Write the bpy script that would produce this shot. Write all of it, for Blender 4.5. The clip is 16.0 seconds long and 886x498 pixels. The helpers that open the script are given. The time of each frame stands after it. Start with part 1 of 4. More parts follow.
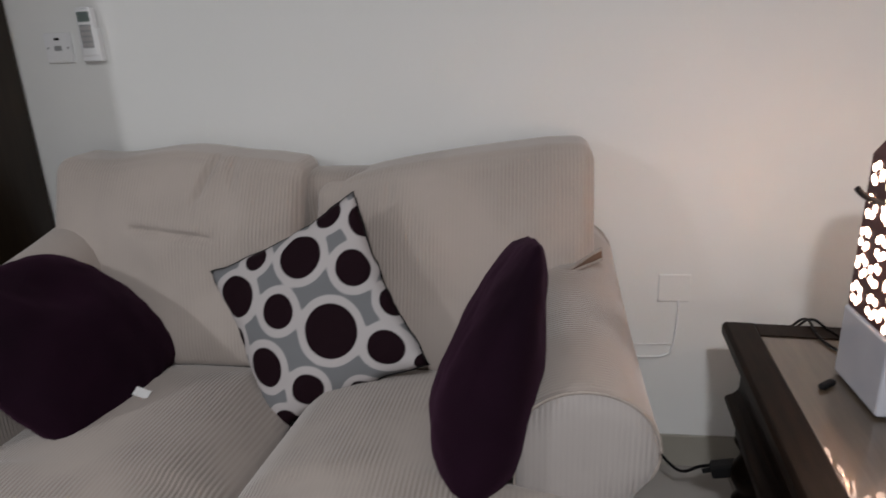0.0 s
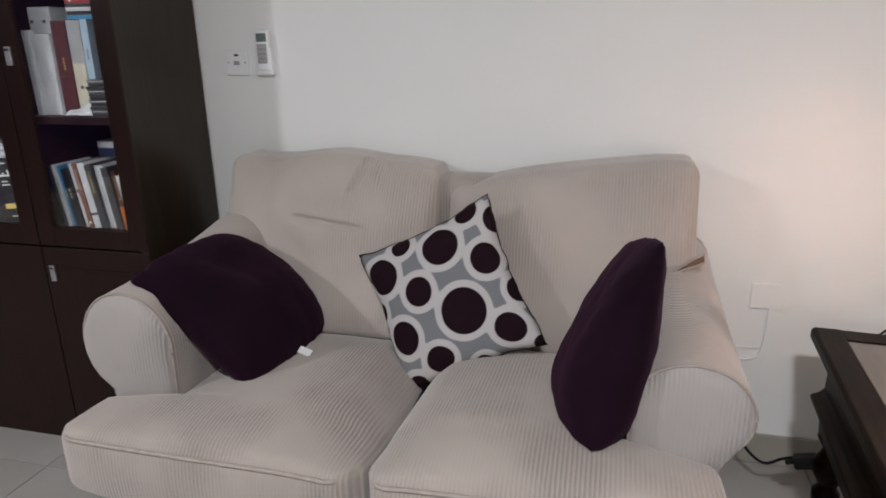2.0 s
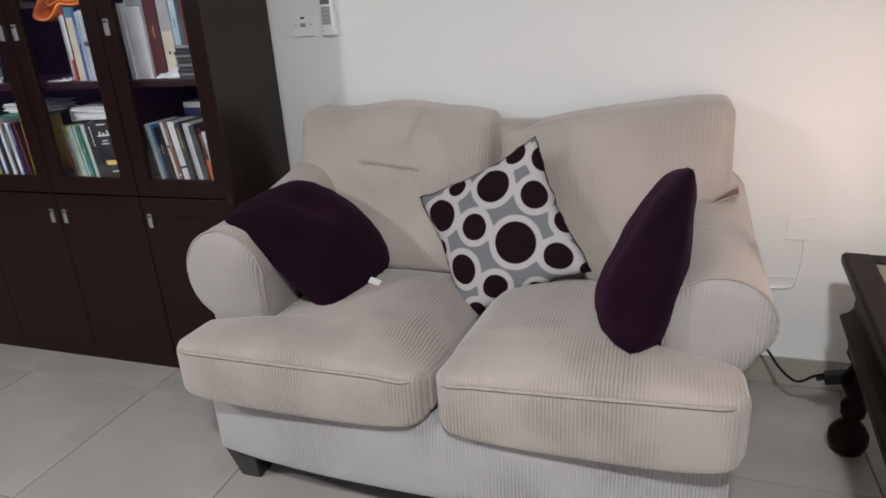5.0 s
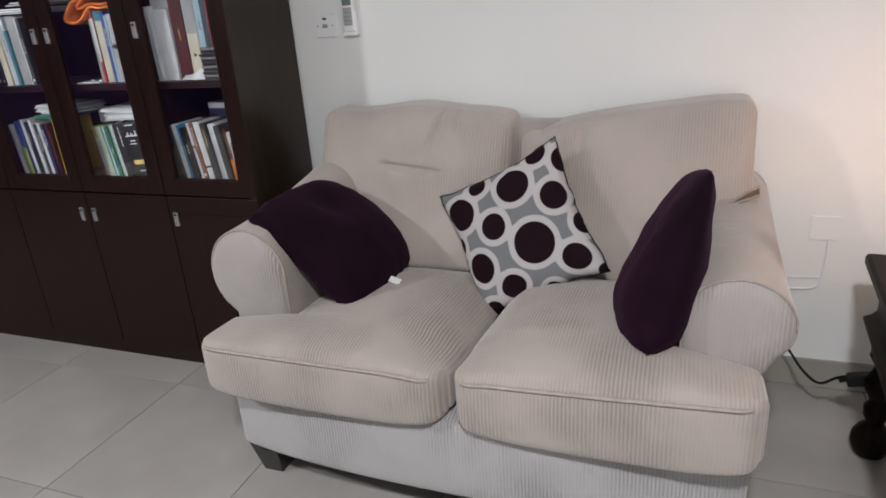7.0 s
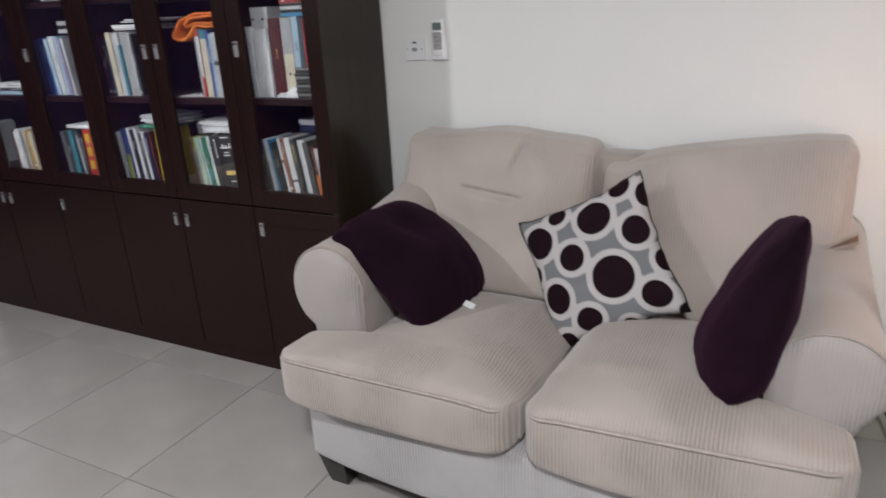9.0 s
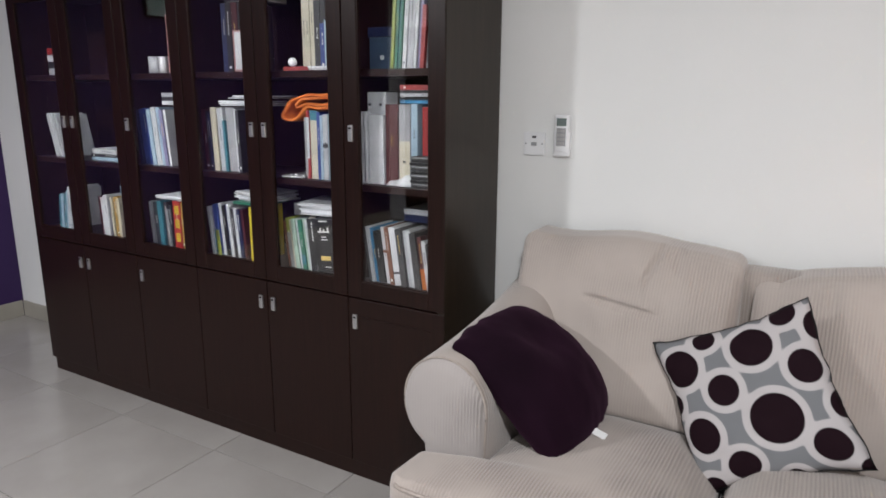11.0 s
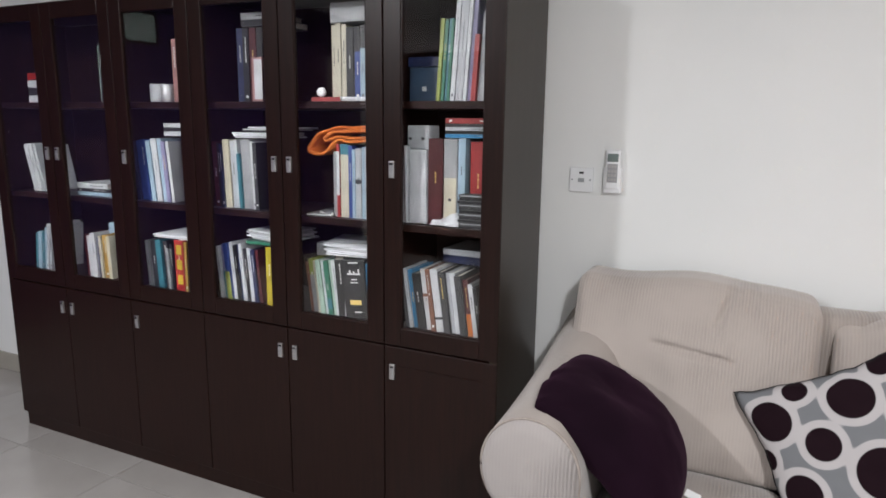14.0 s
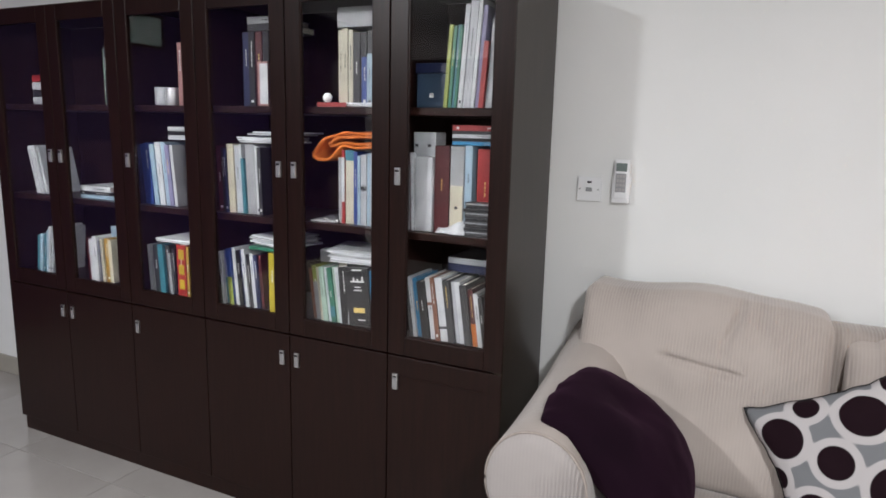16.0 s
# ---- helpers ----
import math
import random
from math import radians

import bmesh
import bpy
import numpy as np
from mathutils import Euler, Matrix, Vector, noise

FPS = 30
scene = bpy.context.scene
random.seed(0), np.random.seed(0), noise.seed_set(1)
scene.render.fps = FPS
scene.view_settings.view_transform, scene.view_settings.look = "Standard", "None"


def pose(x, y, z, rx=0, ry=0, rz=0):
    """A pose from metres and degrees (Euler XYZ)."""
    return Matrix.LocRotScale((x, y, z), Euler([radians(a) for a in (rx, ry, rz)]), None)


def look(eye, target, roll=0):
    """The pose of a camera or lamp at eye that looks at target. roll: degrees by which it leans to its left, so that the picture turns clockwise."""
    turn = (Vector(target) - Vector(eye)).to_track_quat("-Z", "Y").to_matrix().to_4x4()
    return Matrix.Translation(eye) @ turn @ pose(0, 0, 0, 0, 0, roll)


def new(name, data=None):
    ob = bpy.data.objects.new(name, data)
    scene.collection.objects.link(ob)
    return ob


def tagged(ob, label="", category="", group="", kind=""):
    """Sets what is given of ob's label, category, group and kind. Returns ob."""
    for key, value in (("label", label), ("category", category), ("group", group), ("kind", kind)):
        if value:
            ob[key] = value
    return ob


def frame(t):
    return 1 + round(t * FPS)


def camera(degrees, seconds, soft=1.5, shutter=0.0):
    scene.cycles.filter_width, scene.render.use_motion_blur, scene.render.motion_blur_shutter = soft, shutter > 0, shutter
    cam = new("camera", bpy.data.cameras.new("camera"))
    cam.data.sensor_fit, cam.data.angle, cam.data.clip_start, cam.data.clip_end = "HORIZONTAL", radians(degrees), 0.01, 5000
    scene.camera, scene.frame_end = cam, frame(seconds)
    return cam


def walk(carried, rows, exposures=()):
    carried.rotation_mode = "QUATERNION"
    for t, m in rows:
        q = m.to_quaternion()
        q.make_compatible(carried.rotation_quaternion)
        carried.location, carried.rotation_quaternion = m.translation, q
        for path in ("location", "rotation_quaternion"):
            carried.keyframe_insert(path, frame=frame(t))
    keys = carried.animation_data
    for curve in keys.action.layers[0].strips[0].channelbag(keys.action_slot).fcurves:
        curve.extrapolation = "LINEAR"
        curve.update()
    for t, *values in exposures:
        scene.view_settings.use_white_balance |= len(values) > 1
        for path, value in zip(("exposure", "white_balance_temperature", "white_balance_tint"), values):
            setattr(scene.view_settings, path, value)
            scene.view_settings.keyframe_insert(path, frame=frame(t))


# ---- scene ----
cam = camera(67.9, 16.0, soft=1.7, shutter=0.5)
PATH = [
    (0, (-0.217, 0.328, 1.388), (-0.497, 2.203, 0.751), -2.4),
    (0.5, (-0.282, 0.275, 1.396), (-0.608, 2.13, 0.721), -2.0),
    (1, (-0.301, 0.141, 1.421), (-0.659, 1.989, 0.745), -2.3),
    (1.5, (-0.318, 0.075, 1.437), (-0.732, 1.924, 0.798), -1.5),
    (2, (-0.323, 0.029, 1.437), (-0.802, 1.875, 0.835), -1.0),
    (2.5, (-0.335, -0.012, 1.435), (-0.885, 1.807, 0.81), -2.0),
    (3, (-0.332, -0.053, 1.433), (-0.939, 1.749, 0.813), -2.2),
    (3.5, (-0.303, -0.101, 1.444), (-0.899, 1.69, 0.785), -4.2),
    (4, (-0.292, -0.162, 1.434), (-0.884, 1.614, 0.731), -3.9),
    (6.5, (-0.262, -0.2, 1.446), (-0.925, 1.55, 0.741), -4.0),
    (7, (-0.264, -0.201, 1.454), (-0.945, 1.538, 0.738), -4.2),
    (7.5, (-0.26, -0.204, 1.458), (-0.981, 1.522, 0.749), -3.9),
    (8, (-0.266, -0.208, 1.471), (-1.028, 1.504, 0.774), -3.5),
    (8.5, (-0.274, -0.218, 1.471), (-1.047, 1.493, 0.782), -3.5),
    (9, (-0.291, -0.208, 1.5), (-1.164, 1.463, 0.831), -2.9),
    (9.5, (-0.402, -0.225, 1.515), (-1.334, 1.444, 0.925), -1.7),
    (12, (-0.742, -0.112, 1.559), (-1.731, 1.574, 1.139), 0.7),
    (12.5, (-0.796, -0.139, 1.559), (-1.776, 1.557, 1.155), 1.2),
    (13, (-0.895, -0.149, 1.56), (-1.819, 1.58, 1.166), 1.1),
    (13.5, (-0.963, -0.146, 1.57), (-1.871, 1.594, 1.185), 1.6),
    (14, (-1.058, -0.166, 1.573), (-1.904, 1.607, 1.197), 0.7),
    (14.5, (-1.069, -0.147, 1.571), (-1.896, 1.637, 1.202), 1.6),
    (15, (-1.071, -0.134, 1.572), (-1.926, 1.638, 1.212), 1.4),
    (15.5, (-1.088, -0.144, 1.572), (-1.941, 1.628, 1.209), 1.4),
    (16, (-1.081, -0.143, 1.573), (-1.935, 1.63, 1.217), 1.4),
]
walk(cam, [(t, look(eye, target, roll)) for t, eye, target, roll in PATH], exposures=[(0, -0.62), (1.0, -0.22), (2.5, -0.22), (4, -0.14), (7, -0.06), (8.5, -0.06), (9.5, 0.04), (12, 0.23), (16, 0.25)])

# ---- light ----
world = bpy.data.worlds.new("world")
scene.world = world
world.use_nodes = True
world.node_tree.nodes["Background"].inputs[0].default_value = (0.6, 0.7, 1.0, 1)
world.node_tree.nodes["Background"].inputs[1].default_value = 0.02


def area_lamp(name, eye, target, size, watts, color):
    data = bpy.data.lights.new(name, "AREA")
    data.shape, data.size, data.energy, data.color = "DISK", size, watts, color
    ob = new(name, data)
    ob.matrix_world = look(eye, target)
    return ob


CEIL = 2.75
COOL = (0.955, 0.965, 0.995)
area_lamp("ceiling_lamp_light", (-3.5, -0.70, CEIL - 0.075), (-3.5, -0.70, 0), 0.2, 78, COOL)
area_lamp("ceiling_lamp_light", (-0.2, -0.74, CEIL - 0.075), (-0.2, -0.74, 0), 0.2, 79, COOL)
bulb = bpy.data.lights.new("lamp_bulb", "POINT")
bulb.energy, bulb.color, bulb.shadow_soft_size = 1.35, (1.0, 0.56, 0.44), 0.05
LAMP = (0.518, 1.605, 0.65)
new("lamp_bulb", bulb).location = (LAMP[0], LAMP[1], 1.235)

# ---- materials ----


def mat(name, color, rough=0.5, metal=0.0, coat=0.0, emit=None, power=0.0):
    m = bpy.data.materials.new(name)
    m.use_nodes = True
    b = m.node_tree.nodes["Principled BSDF"]
    b.inputs["Base Color"].default_value = (*color, 1)
    b.inputs["Roughness"].default_value = rough
    b.inputs["Metallic"].default_value = metal
    b.inputs["Coat Weight"].default_value = coat
    if emit:
        b.inputs["Emission Color"].default_value = (*emit, 1)
        b.inputs["Emission Strength"].default_value = power
    return m


def node(m, kind, **values):
    n = m.node_tree.nodes.new(kind)
    for k, v in values.items():
        if k in n.inputs:
            n.inputs[k].default_value = v
        else:
            setattr(n, k, v)
    return n


def wire(m, a, out, b, inp):
    m.node_tree.links.new(a.outputs[out], b.inputs[inp])


def bsdf(m):
    return m.node_tree.nodes["Principled BSDF"]


def vary(m, color, other, scale, detail=4.0, low=0.35, high=0.7, stretch=(1, 1, 1), bump=0.0, distance=0.002, fine=None):
    """Mixes two tones by noise, with a finer noise as relief."""
    co = node(m, "ShaderNodeTexCoord")
    mp = node(m, "ShaderNodeMapping")
    mp.inputs["Scale"].default_value = stretch
    wire(m, co, "Object", mp, "Vector")
    nz = node(m, "ShaderNodeTexNoise", Scale=scale, Detail=detail)
    wire(m, mp, "Vector", nz, "Vector")
    rp = node(m, "ShaderNodeValToRGB")
    rp.color_ramp.elements[0].position, rp.color_ramp.elements[1].position = low, high
    rp.color_ramp.elements[0].color, rp.color_ramp.elements[1].color = (*color, 1), (*other, 1)
    wire(m, nz, "Fac", rp, "Fac")
    wire(m, rp, "Color", bsdf(m), "Base Color")
    if bump:
        nf = node(m, "ShaderNodeTexNoise", Scale=fine or scale * 12, Detail=3.0)
        wire(m, mp, "Vector", nf, "Vector")
        bp = node(m, "ShaderNodeBump", Strength=bump, Distance=distance)
        wire(m, nf, "Fac", bp, "Height")
        wire(m, bp, "Normal", bsdf(m), "Normal")
    return m


def wall_paint(name, a, b):
    return vary(mat(name, a, 0.75), a, b, 1.3, bump=0.12, distance=0.003, fine=55.0)


def corduroy(name, axis, color, dark, most=0.75):
    """Ribbed cloth, the ribs 9.5 mm apart along one axis of the object."""
    m = mat(name, color, 0.95)
    bsdf(m).inputs["Sheen Weight"].default_value = 0.35
    bsdf(m).inputs["Sheen Roughness"].default_value = 0.5
    co = node(m, "ShaderNodeTexCoord")
    wv = node(m, "ShaderNodeTexWave", wave_type="BANDS", bands_direction=axis, Scale=33.0, Distortion=0.25, Detail=1.0)
    wv.inputs["Detail Scale"].default_value = 0.6
    wire(m, co, "Object", wv, "Vector")
    rub = node(m, "ShaderNodeTexNoise", Scale=3.6, Detail=3.0)
    wire(m, co, "Object", rub, "Vector")
    show = node(m, "ShaderNodeMapRange")
    show.inputs["From Min"].default_value, show.inputs["From Max"].default_value = 0.43, 0.64
    show.inputs["To Min"].default_value, show.inputs["To Max"].default_value = 0.07 * most / 0.75, most
    wire(m, rub, "Fac", show, "Value")
    mix = node(m, "ShaderNodeMix", data_type="RGBA")
    mix.inputs[6].default_value, mix.inputs[7].default_value = (*color, 1), (*dark, 1)
    inv = node(m, "ShaderNodeMath", operation="SUBTRACT")
    inv.inputs[0].default_value = 1.0
    wire(m, wv, "Fac", inv, 1)
    amt = node(m, "ShaderNodeMath", operation="MULTIPLY")
    wire(m, inv, 0, amt, 0)
    wire(m, show, "Result", amt, 1)
    m.node_tree.links.new(amt.outputs[0], mix.inputs[0])
    pile = node(m, "ShaderNodeTexNoise", Scale=2.2, Detail=5.0)
    wire(m, co, "Object", pile, "Vector")
    tone = node(m, "ShaderNodeMapRange")
    tone.inputs["To Min"].default_value, tone.inputs["To Max"].default_value = 0.8, 1.17
    wire(m, pile, "Fac", tone, "Value")
    mul = node(m, "ShaderNodeMix", data_type="RGBA", blend_type="MULTIPLY")
    mul.inputs[0].default_value = 1.0
    m.node_tree.links.new(mix.outputs[2], mul.inputs[6])
    m.node_tree.links.new(tone.outputs[0], mul.inputs[7])
    m.node_tree.links.new(mul.outputs[2], bsdf(m).inputs["Base Color"])
    bp = node(m, "ShaderNodeBump", Strength=0.8, Distance=0.004)
    hgt = node(m, "ShaderNodeMath", operation="MULTIPLY")
    wire(m, wv, "Fac", hgt, 0)
    wire(m, show, "Result", hgt, 1)
    wire(m, hgt, 0, bp, "Height")
    wire(m, bp, "Normal", bsdf(m), "Normal")
    return m


WALL = wall_paint("white_wall_paint", (0.82, 0.83, 0.82), (0.87, 0.87, 0.86))
PURPLE_WALL = wall_paint("purple_wall_paint", (0.025, 0.0062, 0.066), (0.031, 0.008, 0.08))
CEILING = wall_paint("ceiling_paint", (0.8, 0.8, 0.8), (0.84, 0.84, 0.83))
TILE = vary(mat("floor_tile", (0.5, 0.48, 0.44), 0.22, coat=0.15), (0.345, 0.323, 0.304), (0.415, 0.392, 0.372), 2.3, detail=7.0, bump=0.05, distance=0.002, fine=14.0)
GROUT = vary(mat("grout", (0.2, 0.19, 0.17), 0.9), (0.14, 0.132, 0.12), (0.21, 0.198, 0.18), 9.0)
SKIRT = vary(mat("skirting_tile", (0.5, 0.45, 0.38), 0.3), (0.33, 0.31, 0.265), (0.40, 0.375, 0.33), 4.0)
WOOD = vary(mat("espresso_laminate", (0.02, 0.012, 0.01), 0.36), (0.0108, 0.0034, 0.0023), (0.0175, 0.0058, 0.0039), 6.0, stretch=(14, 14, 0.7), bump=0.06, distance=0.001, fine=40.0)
TABLE_WOOD = vary(mat("dark_table_wood", (0.03, 0.018, 0.012), 0.45), (0.006, 0.0032, 0.002), (0.016, 0.0085, 0.005), 9.0, stretch=(9, 1, 9), bump=0.08, distance=0.001)
CREAM = (0.405, 0.35, 0.315)
CREAM_DARK = (0.20, 0.168, 0.148)
CORD_X = corduroy("cream_corduroy", "X", CREAM, CREAM_DARK, 0.62)
# Same cloth, fainter ribs; the backs' stronger frontal light is put into the cream.
CORD_BACK_LIT = corduroy("cream_corduroy_back_lit", "X", (0.47, 0.41, 0.372), (0.27, 0.225, 0.2), 0.42)
CORD_Y = corduroy("cream_corduroy_across", "Y", CREAM, CREAM_DARK)
CORD_BASE = corduroy("pale_corduroy_base", "X", (0.41, 0.395, 0.40), (0.26, 0.25, 0.25))
CORD_FRONT = corduroy("pale_corduroy_front", "X", (0.385, 0.35, 0.335), (0.22, 0.2, 0.19))
LINEN = vary(mat("cream_seam", CREAM, 0.9), CREAM, (0.33, 0.285, 0.25), 60.0)
bsdf(WOOD).inputs["Specular IOR Level"].default_value = 0.26
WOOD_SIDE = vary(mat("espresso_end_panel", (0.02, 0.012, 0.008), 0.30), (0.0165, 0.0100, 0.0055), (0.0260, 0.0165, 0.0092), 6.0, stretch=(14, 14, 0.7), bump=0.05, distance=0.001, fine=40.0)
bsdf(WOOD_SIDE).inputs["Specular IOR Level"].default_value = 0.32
bsdf(TABLE_WOOD).inputs["Specular IOR Level"].default_value = 0.09
SEAM_DARK = mat("brown_lining", (0.16, 0.10, 0.07), 0.9)
VELVET = vary(mat("aubergine_plush", (0.03, 0.008, 0.03), 0.9), (0.0065, 0.0015, 0.0052), (0.0125, 0.003, 0.0095), 4.0, bump=0.25, distance=0.002, fine=420.0)
bsdf(VELVET).inputs["Sheen Weight"].default_value = 0.07
bsdf(VELVET).inputs["Specular IOR Level"].default_value = 0.1
bsdf(VELVET).inputs["Sheen Tint"].default_value = (0.45, 0.14, 0.35, 1)
LABEL_CLOTH = mat("white_label_cloth", (0.8, 0.8, 0.8), 0.8)
LEG_WOOD = vary(mat("black_leg_wood", (0.02, 0.017, 0.013), 0.4), (0.016, 0.014, 0.011), (0.03, 0.025, 0.018), 20.0)
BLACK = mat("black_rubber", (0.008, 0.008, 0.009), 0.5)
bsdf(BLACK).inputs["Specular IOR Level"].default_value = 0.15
STEEL = vary(mat("brushed_steel", (0.62, 0.62, 0.62), 0.32, metal=1.0), (0.55, 0.55, 0.55), (0.7, 0.7, 0.7), 30.0)
STEEL_DARK = mat("handle_recess", (0.45, 0.45, 0.46), 0.4, metal=0.7)
PLASTIC = vary(mat("white_plastic", (0.8, 0.8, 0.79), 0.35), (0.84, 0.85, 0.87), (0.88, 0.89, 0.9), 8.0)
GREY_PLASTIC = mat("grey_plastic", (0.33, 0.34, 0.35), 0.4)
KEY_GREY = mat("grey_keys", (0.45, 0.43, 0.43), 0.5)
LCD = mat("lcd_glass", (0.16, 0.2, 0.19), 0.15)
GLASS = mat("door_glass", (1, 1, 1), 0.02)
bsdf(GLASS).inputs["Transmission Weight"].default_value = 1.0
bsdf(GLASS).inputs["IOR"].default_value = 1.5

# ---- mesh helpers ----


def part(name, bm, material, parent=None, label="", smooth=False, bevel=0.0):
    me = bpy.data.meshes.new(name)
    bm.to_mesh(me)
    bm.free()
    for m in material if isinstance(material, (list, tuple)) else [material]:
        me.materials.append(m)
    if smooth:
        for p in me.polygons:
            p.use_smooth = True
    ob = new(name, me)
    if parent:
        ob.parent = parent
    if bevel:
        b = ob.modifiers.new("bevel", "BEVEL")
        b.width, b.segments, b.limit_method = bevel, 2, "ANGLE"
    if label:
        ob["label"] = label
    return ob


def thing(name, label, category, group="", at=None, kind=""):
    ob = new(name)
    ob.empty_display_size = 0.05
    if at is not None:
        ob.matrix_world = at if isinstance(at, Matrix) else Matrix.Translation(at)
    return tagged(ob, label, category, group, kind)


def box(x0, x1, y0, y1, z0, z1, bm=None):
    bm = bm or bmesh.new()
    v = [bm.verts.new((x, y, z)) for z in (z0, z1) for y in (y0, y1) for x in (x0, x1)]
    for f in ((0, 2, 3, 1), (4, 5, 7, 6), (0, 1, 5, 4), (2, 6, 7, 3), (0, 4, 6, 2), (1, 3, 7, 5)):
        bm.faces.new([v[i] for i in f])
    return bm


def extrude(points, a0, a1, axis="Y", bm=None):
    """A closed outline drawn in the plane across the axis, drawn out along it."""
    bm = bm or bmesh.new()

    def at(p, a):
        return {"Y": (p[0], a, p[1]), "X": (a, p[0], p[1]), "Z": (p[0], p[1], a)}[axis]
    r0 = [bm.verts.new(at(p, a0)) for p in points]
    r1 = [bm.verts.new(at(p, a1)) for p in points]
    n = len(points)
    for i in range(n):
        bm.faces.new((r0[i], r0[(i + 1) % n], r1[(i + 1) % n], r1[i]))
    bm.faces.new(r0[::-1])
    bm.faces.new(r1)
    bmesh.ops.recalc_face_normals(bm, faces=bm.faces[:])
    return bm


def tube(points, r, sides=8, bm=None, closed=False):
    bm = bm or bmesh.new()
    pts = [Vector(p) for p in points]
    n = len(pts)
    rings = []
    for i, p in enumerate(pts):
        d = pts[(i + 1) % n if closed else min(i + 1, n - 1)] - pts[(i - 1) % n if closed else max(i - 1, 0)]
        q = d.to_track_quat("Z", "Y").to_matrix()
        rings.append([bm.verts.new(p + q @ Vector((r * math.cos(a), r * math.sin(a), 0))) for a in (2 * math.pi * k / sides for k in range(sides))])
    for i in range(n if closed else n - 1):
        for k in range(sides):
            bm.faces.new((rings[i][k], rings[i][(k + 1) % sides], rings[(i + 1) % n][(k + 1) % sides], rings[(i + 1) % n][k]))
    if not closed:
        bm.faces.new(rings[0][::-1])
        bm.faces.new(rings[-1])
    bmesh.ops.recalc_face_normals(bm, faces=bm.faces[:])
    return bm


def glide(points, steps=8):
    """A smooth line through the points."""
    p = [Vector(q) for q in points]
    p = [2 * p[0] - p[1]] + p + [2 * p[-1] - p[-2]]
    out = []
    for i in range(1, len(p) - 2):
        for k in range(steps):
            t = k / steps
            a, b, c, d = p[i - 1:i + 3]
            out.append(0.5 * (2 * b + (c - a) * t + (2 * a - 5 * b + 4 * c - d) * t * t + (3 * b - a - 3 * c + d) * t ** 3))
    return out + [p[-2]]


def soft_box(hx, hy, hz, r, warp, n=(24, 24, 10)):
    """A rounded box of half sizes hx, hy, hz, its surface moved by warp(u, v, w, place)."""
    bm = bmesh.new()
    made = {}

    def vert(u, v, w):
        key = (round(u, 5), round(v, 5), round(w, 5))
        if key not in made:
            p = Vector((u * hx, v * hy, w * hz))
            c = Vector((max(-hx + r, min(hx - r, p.x)), max(-hy + r, min(hy - r, p.y)), max(-hz + r, min(hz - r, p.z))))
            d = p - c
            if d.length > 1e-9:
                p = c + d.normalized() * r
            made[key] = bm.verts.new(warp(u, v, w, p))
        return made[key]

    def lin(k):
        return [math.sin(math.pi / 2 * (2 * i / k - 1)) * 0.5 + (2 * i / k - 1) * 0.5 for i in range(k + 1)]
    U, V, Wv = lin(n[0]), lin(n[1]), lin(n[2])
    for s in (-1, 1):
        for A, B, f in ((U, V, lambda a, b: (a, b, s)), (U, Wv, lambda a, b: (a, s, b)), (V, Wv, lambda a, b: (s, a, b))):
            for i in range(len(A) - 1):
                for j in range(len(B) - 1):
                    bm.faces.new([vert(*f(a, b)) for a, b in ((A[i], B[j]), (A[i + 1], B[j]), (A[i + 1], B[j + 1]), (A[i], B[j + 1]))])
    bmesh.ops.recalc_face_normals(bm, faces=bm.faces[:])
    return bm


def lathe(profile, sides=20, bm=None, centre=(0, 0)):
    bm = bm or bmesh.new()
    rings = [[bm.verts.new((centre[0] + r * math.cos(2 * math.pi * k / sides), centre[1] + r * math.sin(2 * math.pi * k / sides), z)) for k in range(sides)] for r, z in profile]
    for a, b in zip(rings, rings[1:]):
        for k in range(sides):
            bm.faces.new((a[k], a[(k + 1) % sides], b[(k + 1) % sides], b[k]))
    bm.faces.new(rings[0][::-1])
    bm.faces.new(rings[-1])
    return bm


# ---- the room ----
X0, X1, Y0, Y1 = -5.53, 2.6, -3.2, 2.232


def structure(name, bm, material, label, category="", bevel=0.0):
    return tagged(part(name, bm, material, bevel=bevel), label, category or name.split("_")[0], kind="structure")


structure("wall_north", box(X0 - 0.15, X1 + 0.15, Y1, Y1 + 0.15, 0, CEIL), WALL, "plain white painted wall behind the sofa", "wall")
structure("wall_south", box(X0 - 0.15, X1 + 0.15, Y0 - 0.15, Y0, 0, CEIL), WALL, "plain white painted wall closing the room", "wall")
structure("wall_west", box(X0 - 0.15, X0, Y0, Y1, 0, CEIL), PURPLE_WALL, "deep purple painted side wall", "wall")
structure("wall_east", box(X1, X1 + 0.15, Y0, Y1, 0, CEIL), WALL, "plain white painted side wall", "wall")
structure("ceiling", box(X0 - 0.15, X1 + 0.15, Y0 - 0.15, Y1 + 0.15, CEIL, CEIL + 0.12), CEILING, "flat white painted ceiling", "ceiling")
SK_T, SK_H = 0.012, 0.115
structure("baseboard_north", box(X0 + SK_T, X1 - SK_T, Y1 - SK_T, Y1 - 0.0005, 0.001, SK_H), SKIRT, "beige stone tile skirting along the wall", "skirting", 0.003)
structure("baseboard_west", box(X0 + 0.0005, X0 + SK_T, Y0, Y1 - SK_T - 0.001, 0.001, SK_H), SKIRT, "beige stone tile skirting under the purple wall", "skirting", 0.003)
structure("baseboard_east", box(X1 - SK_T, X1 - 0.0005, Y0, Y1 - SK_T - 0.001, 0.001, SK_H), SKIRT, "beige stone tile skirting along the wall", "skirting", 0.003)
floor = structure("floor", box(X0 - 0.15, X1 + 0.15, Y0 - 0.15, Y1 + 0.15, -0.12, -0.004), GROUT, "large glossy off-white floor tiles with thin dark joints", "floor")

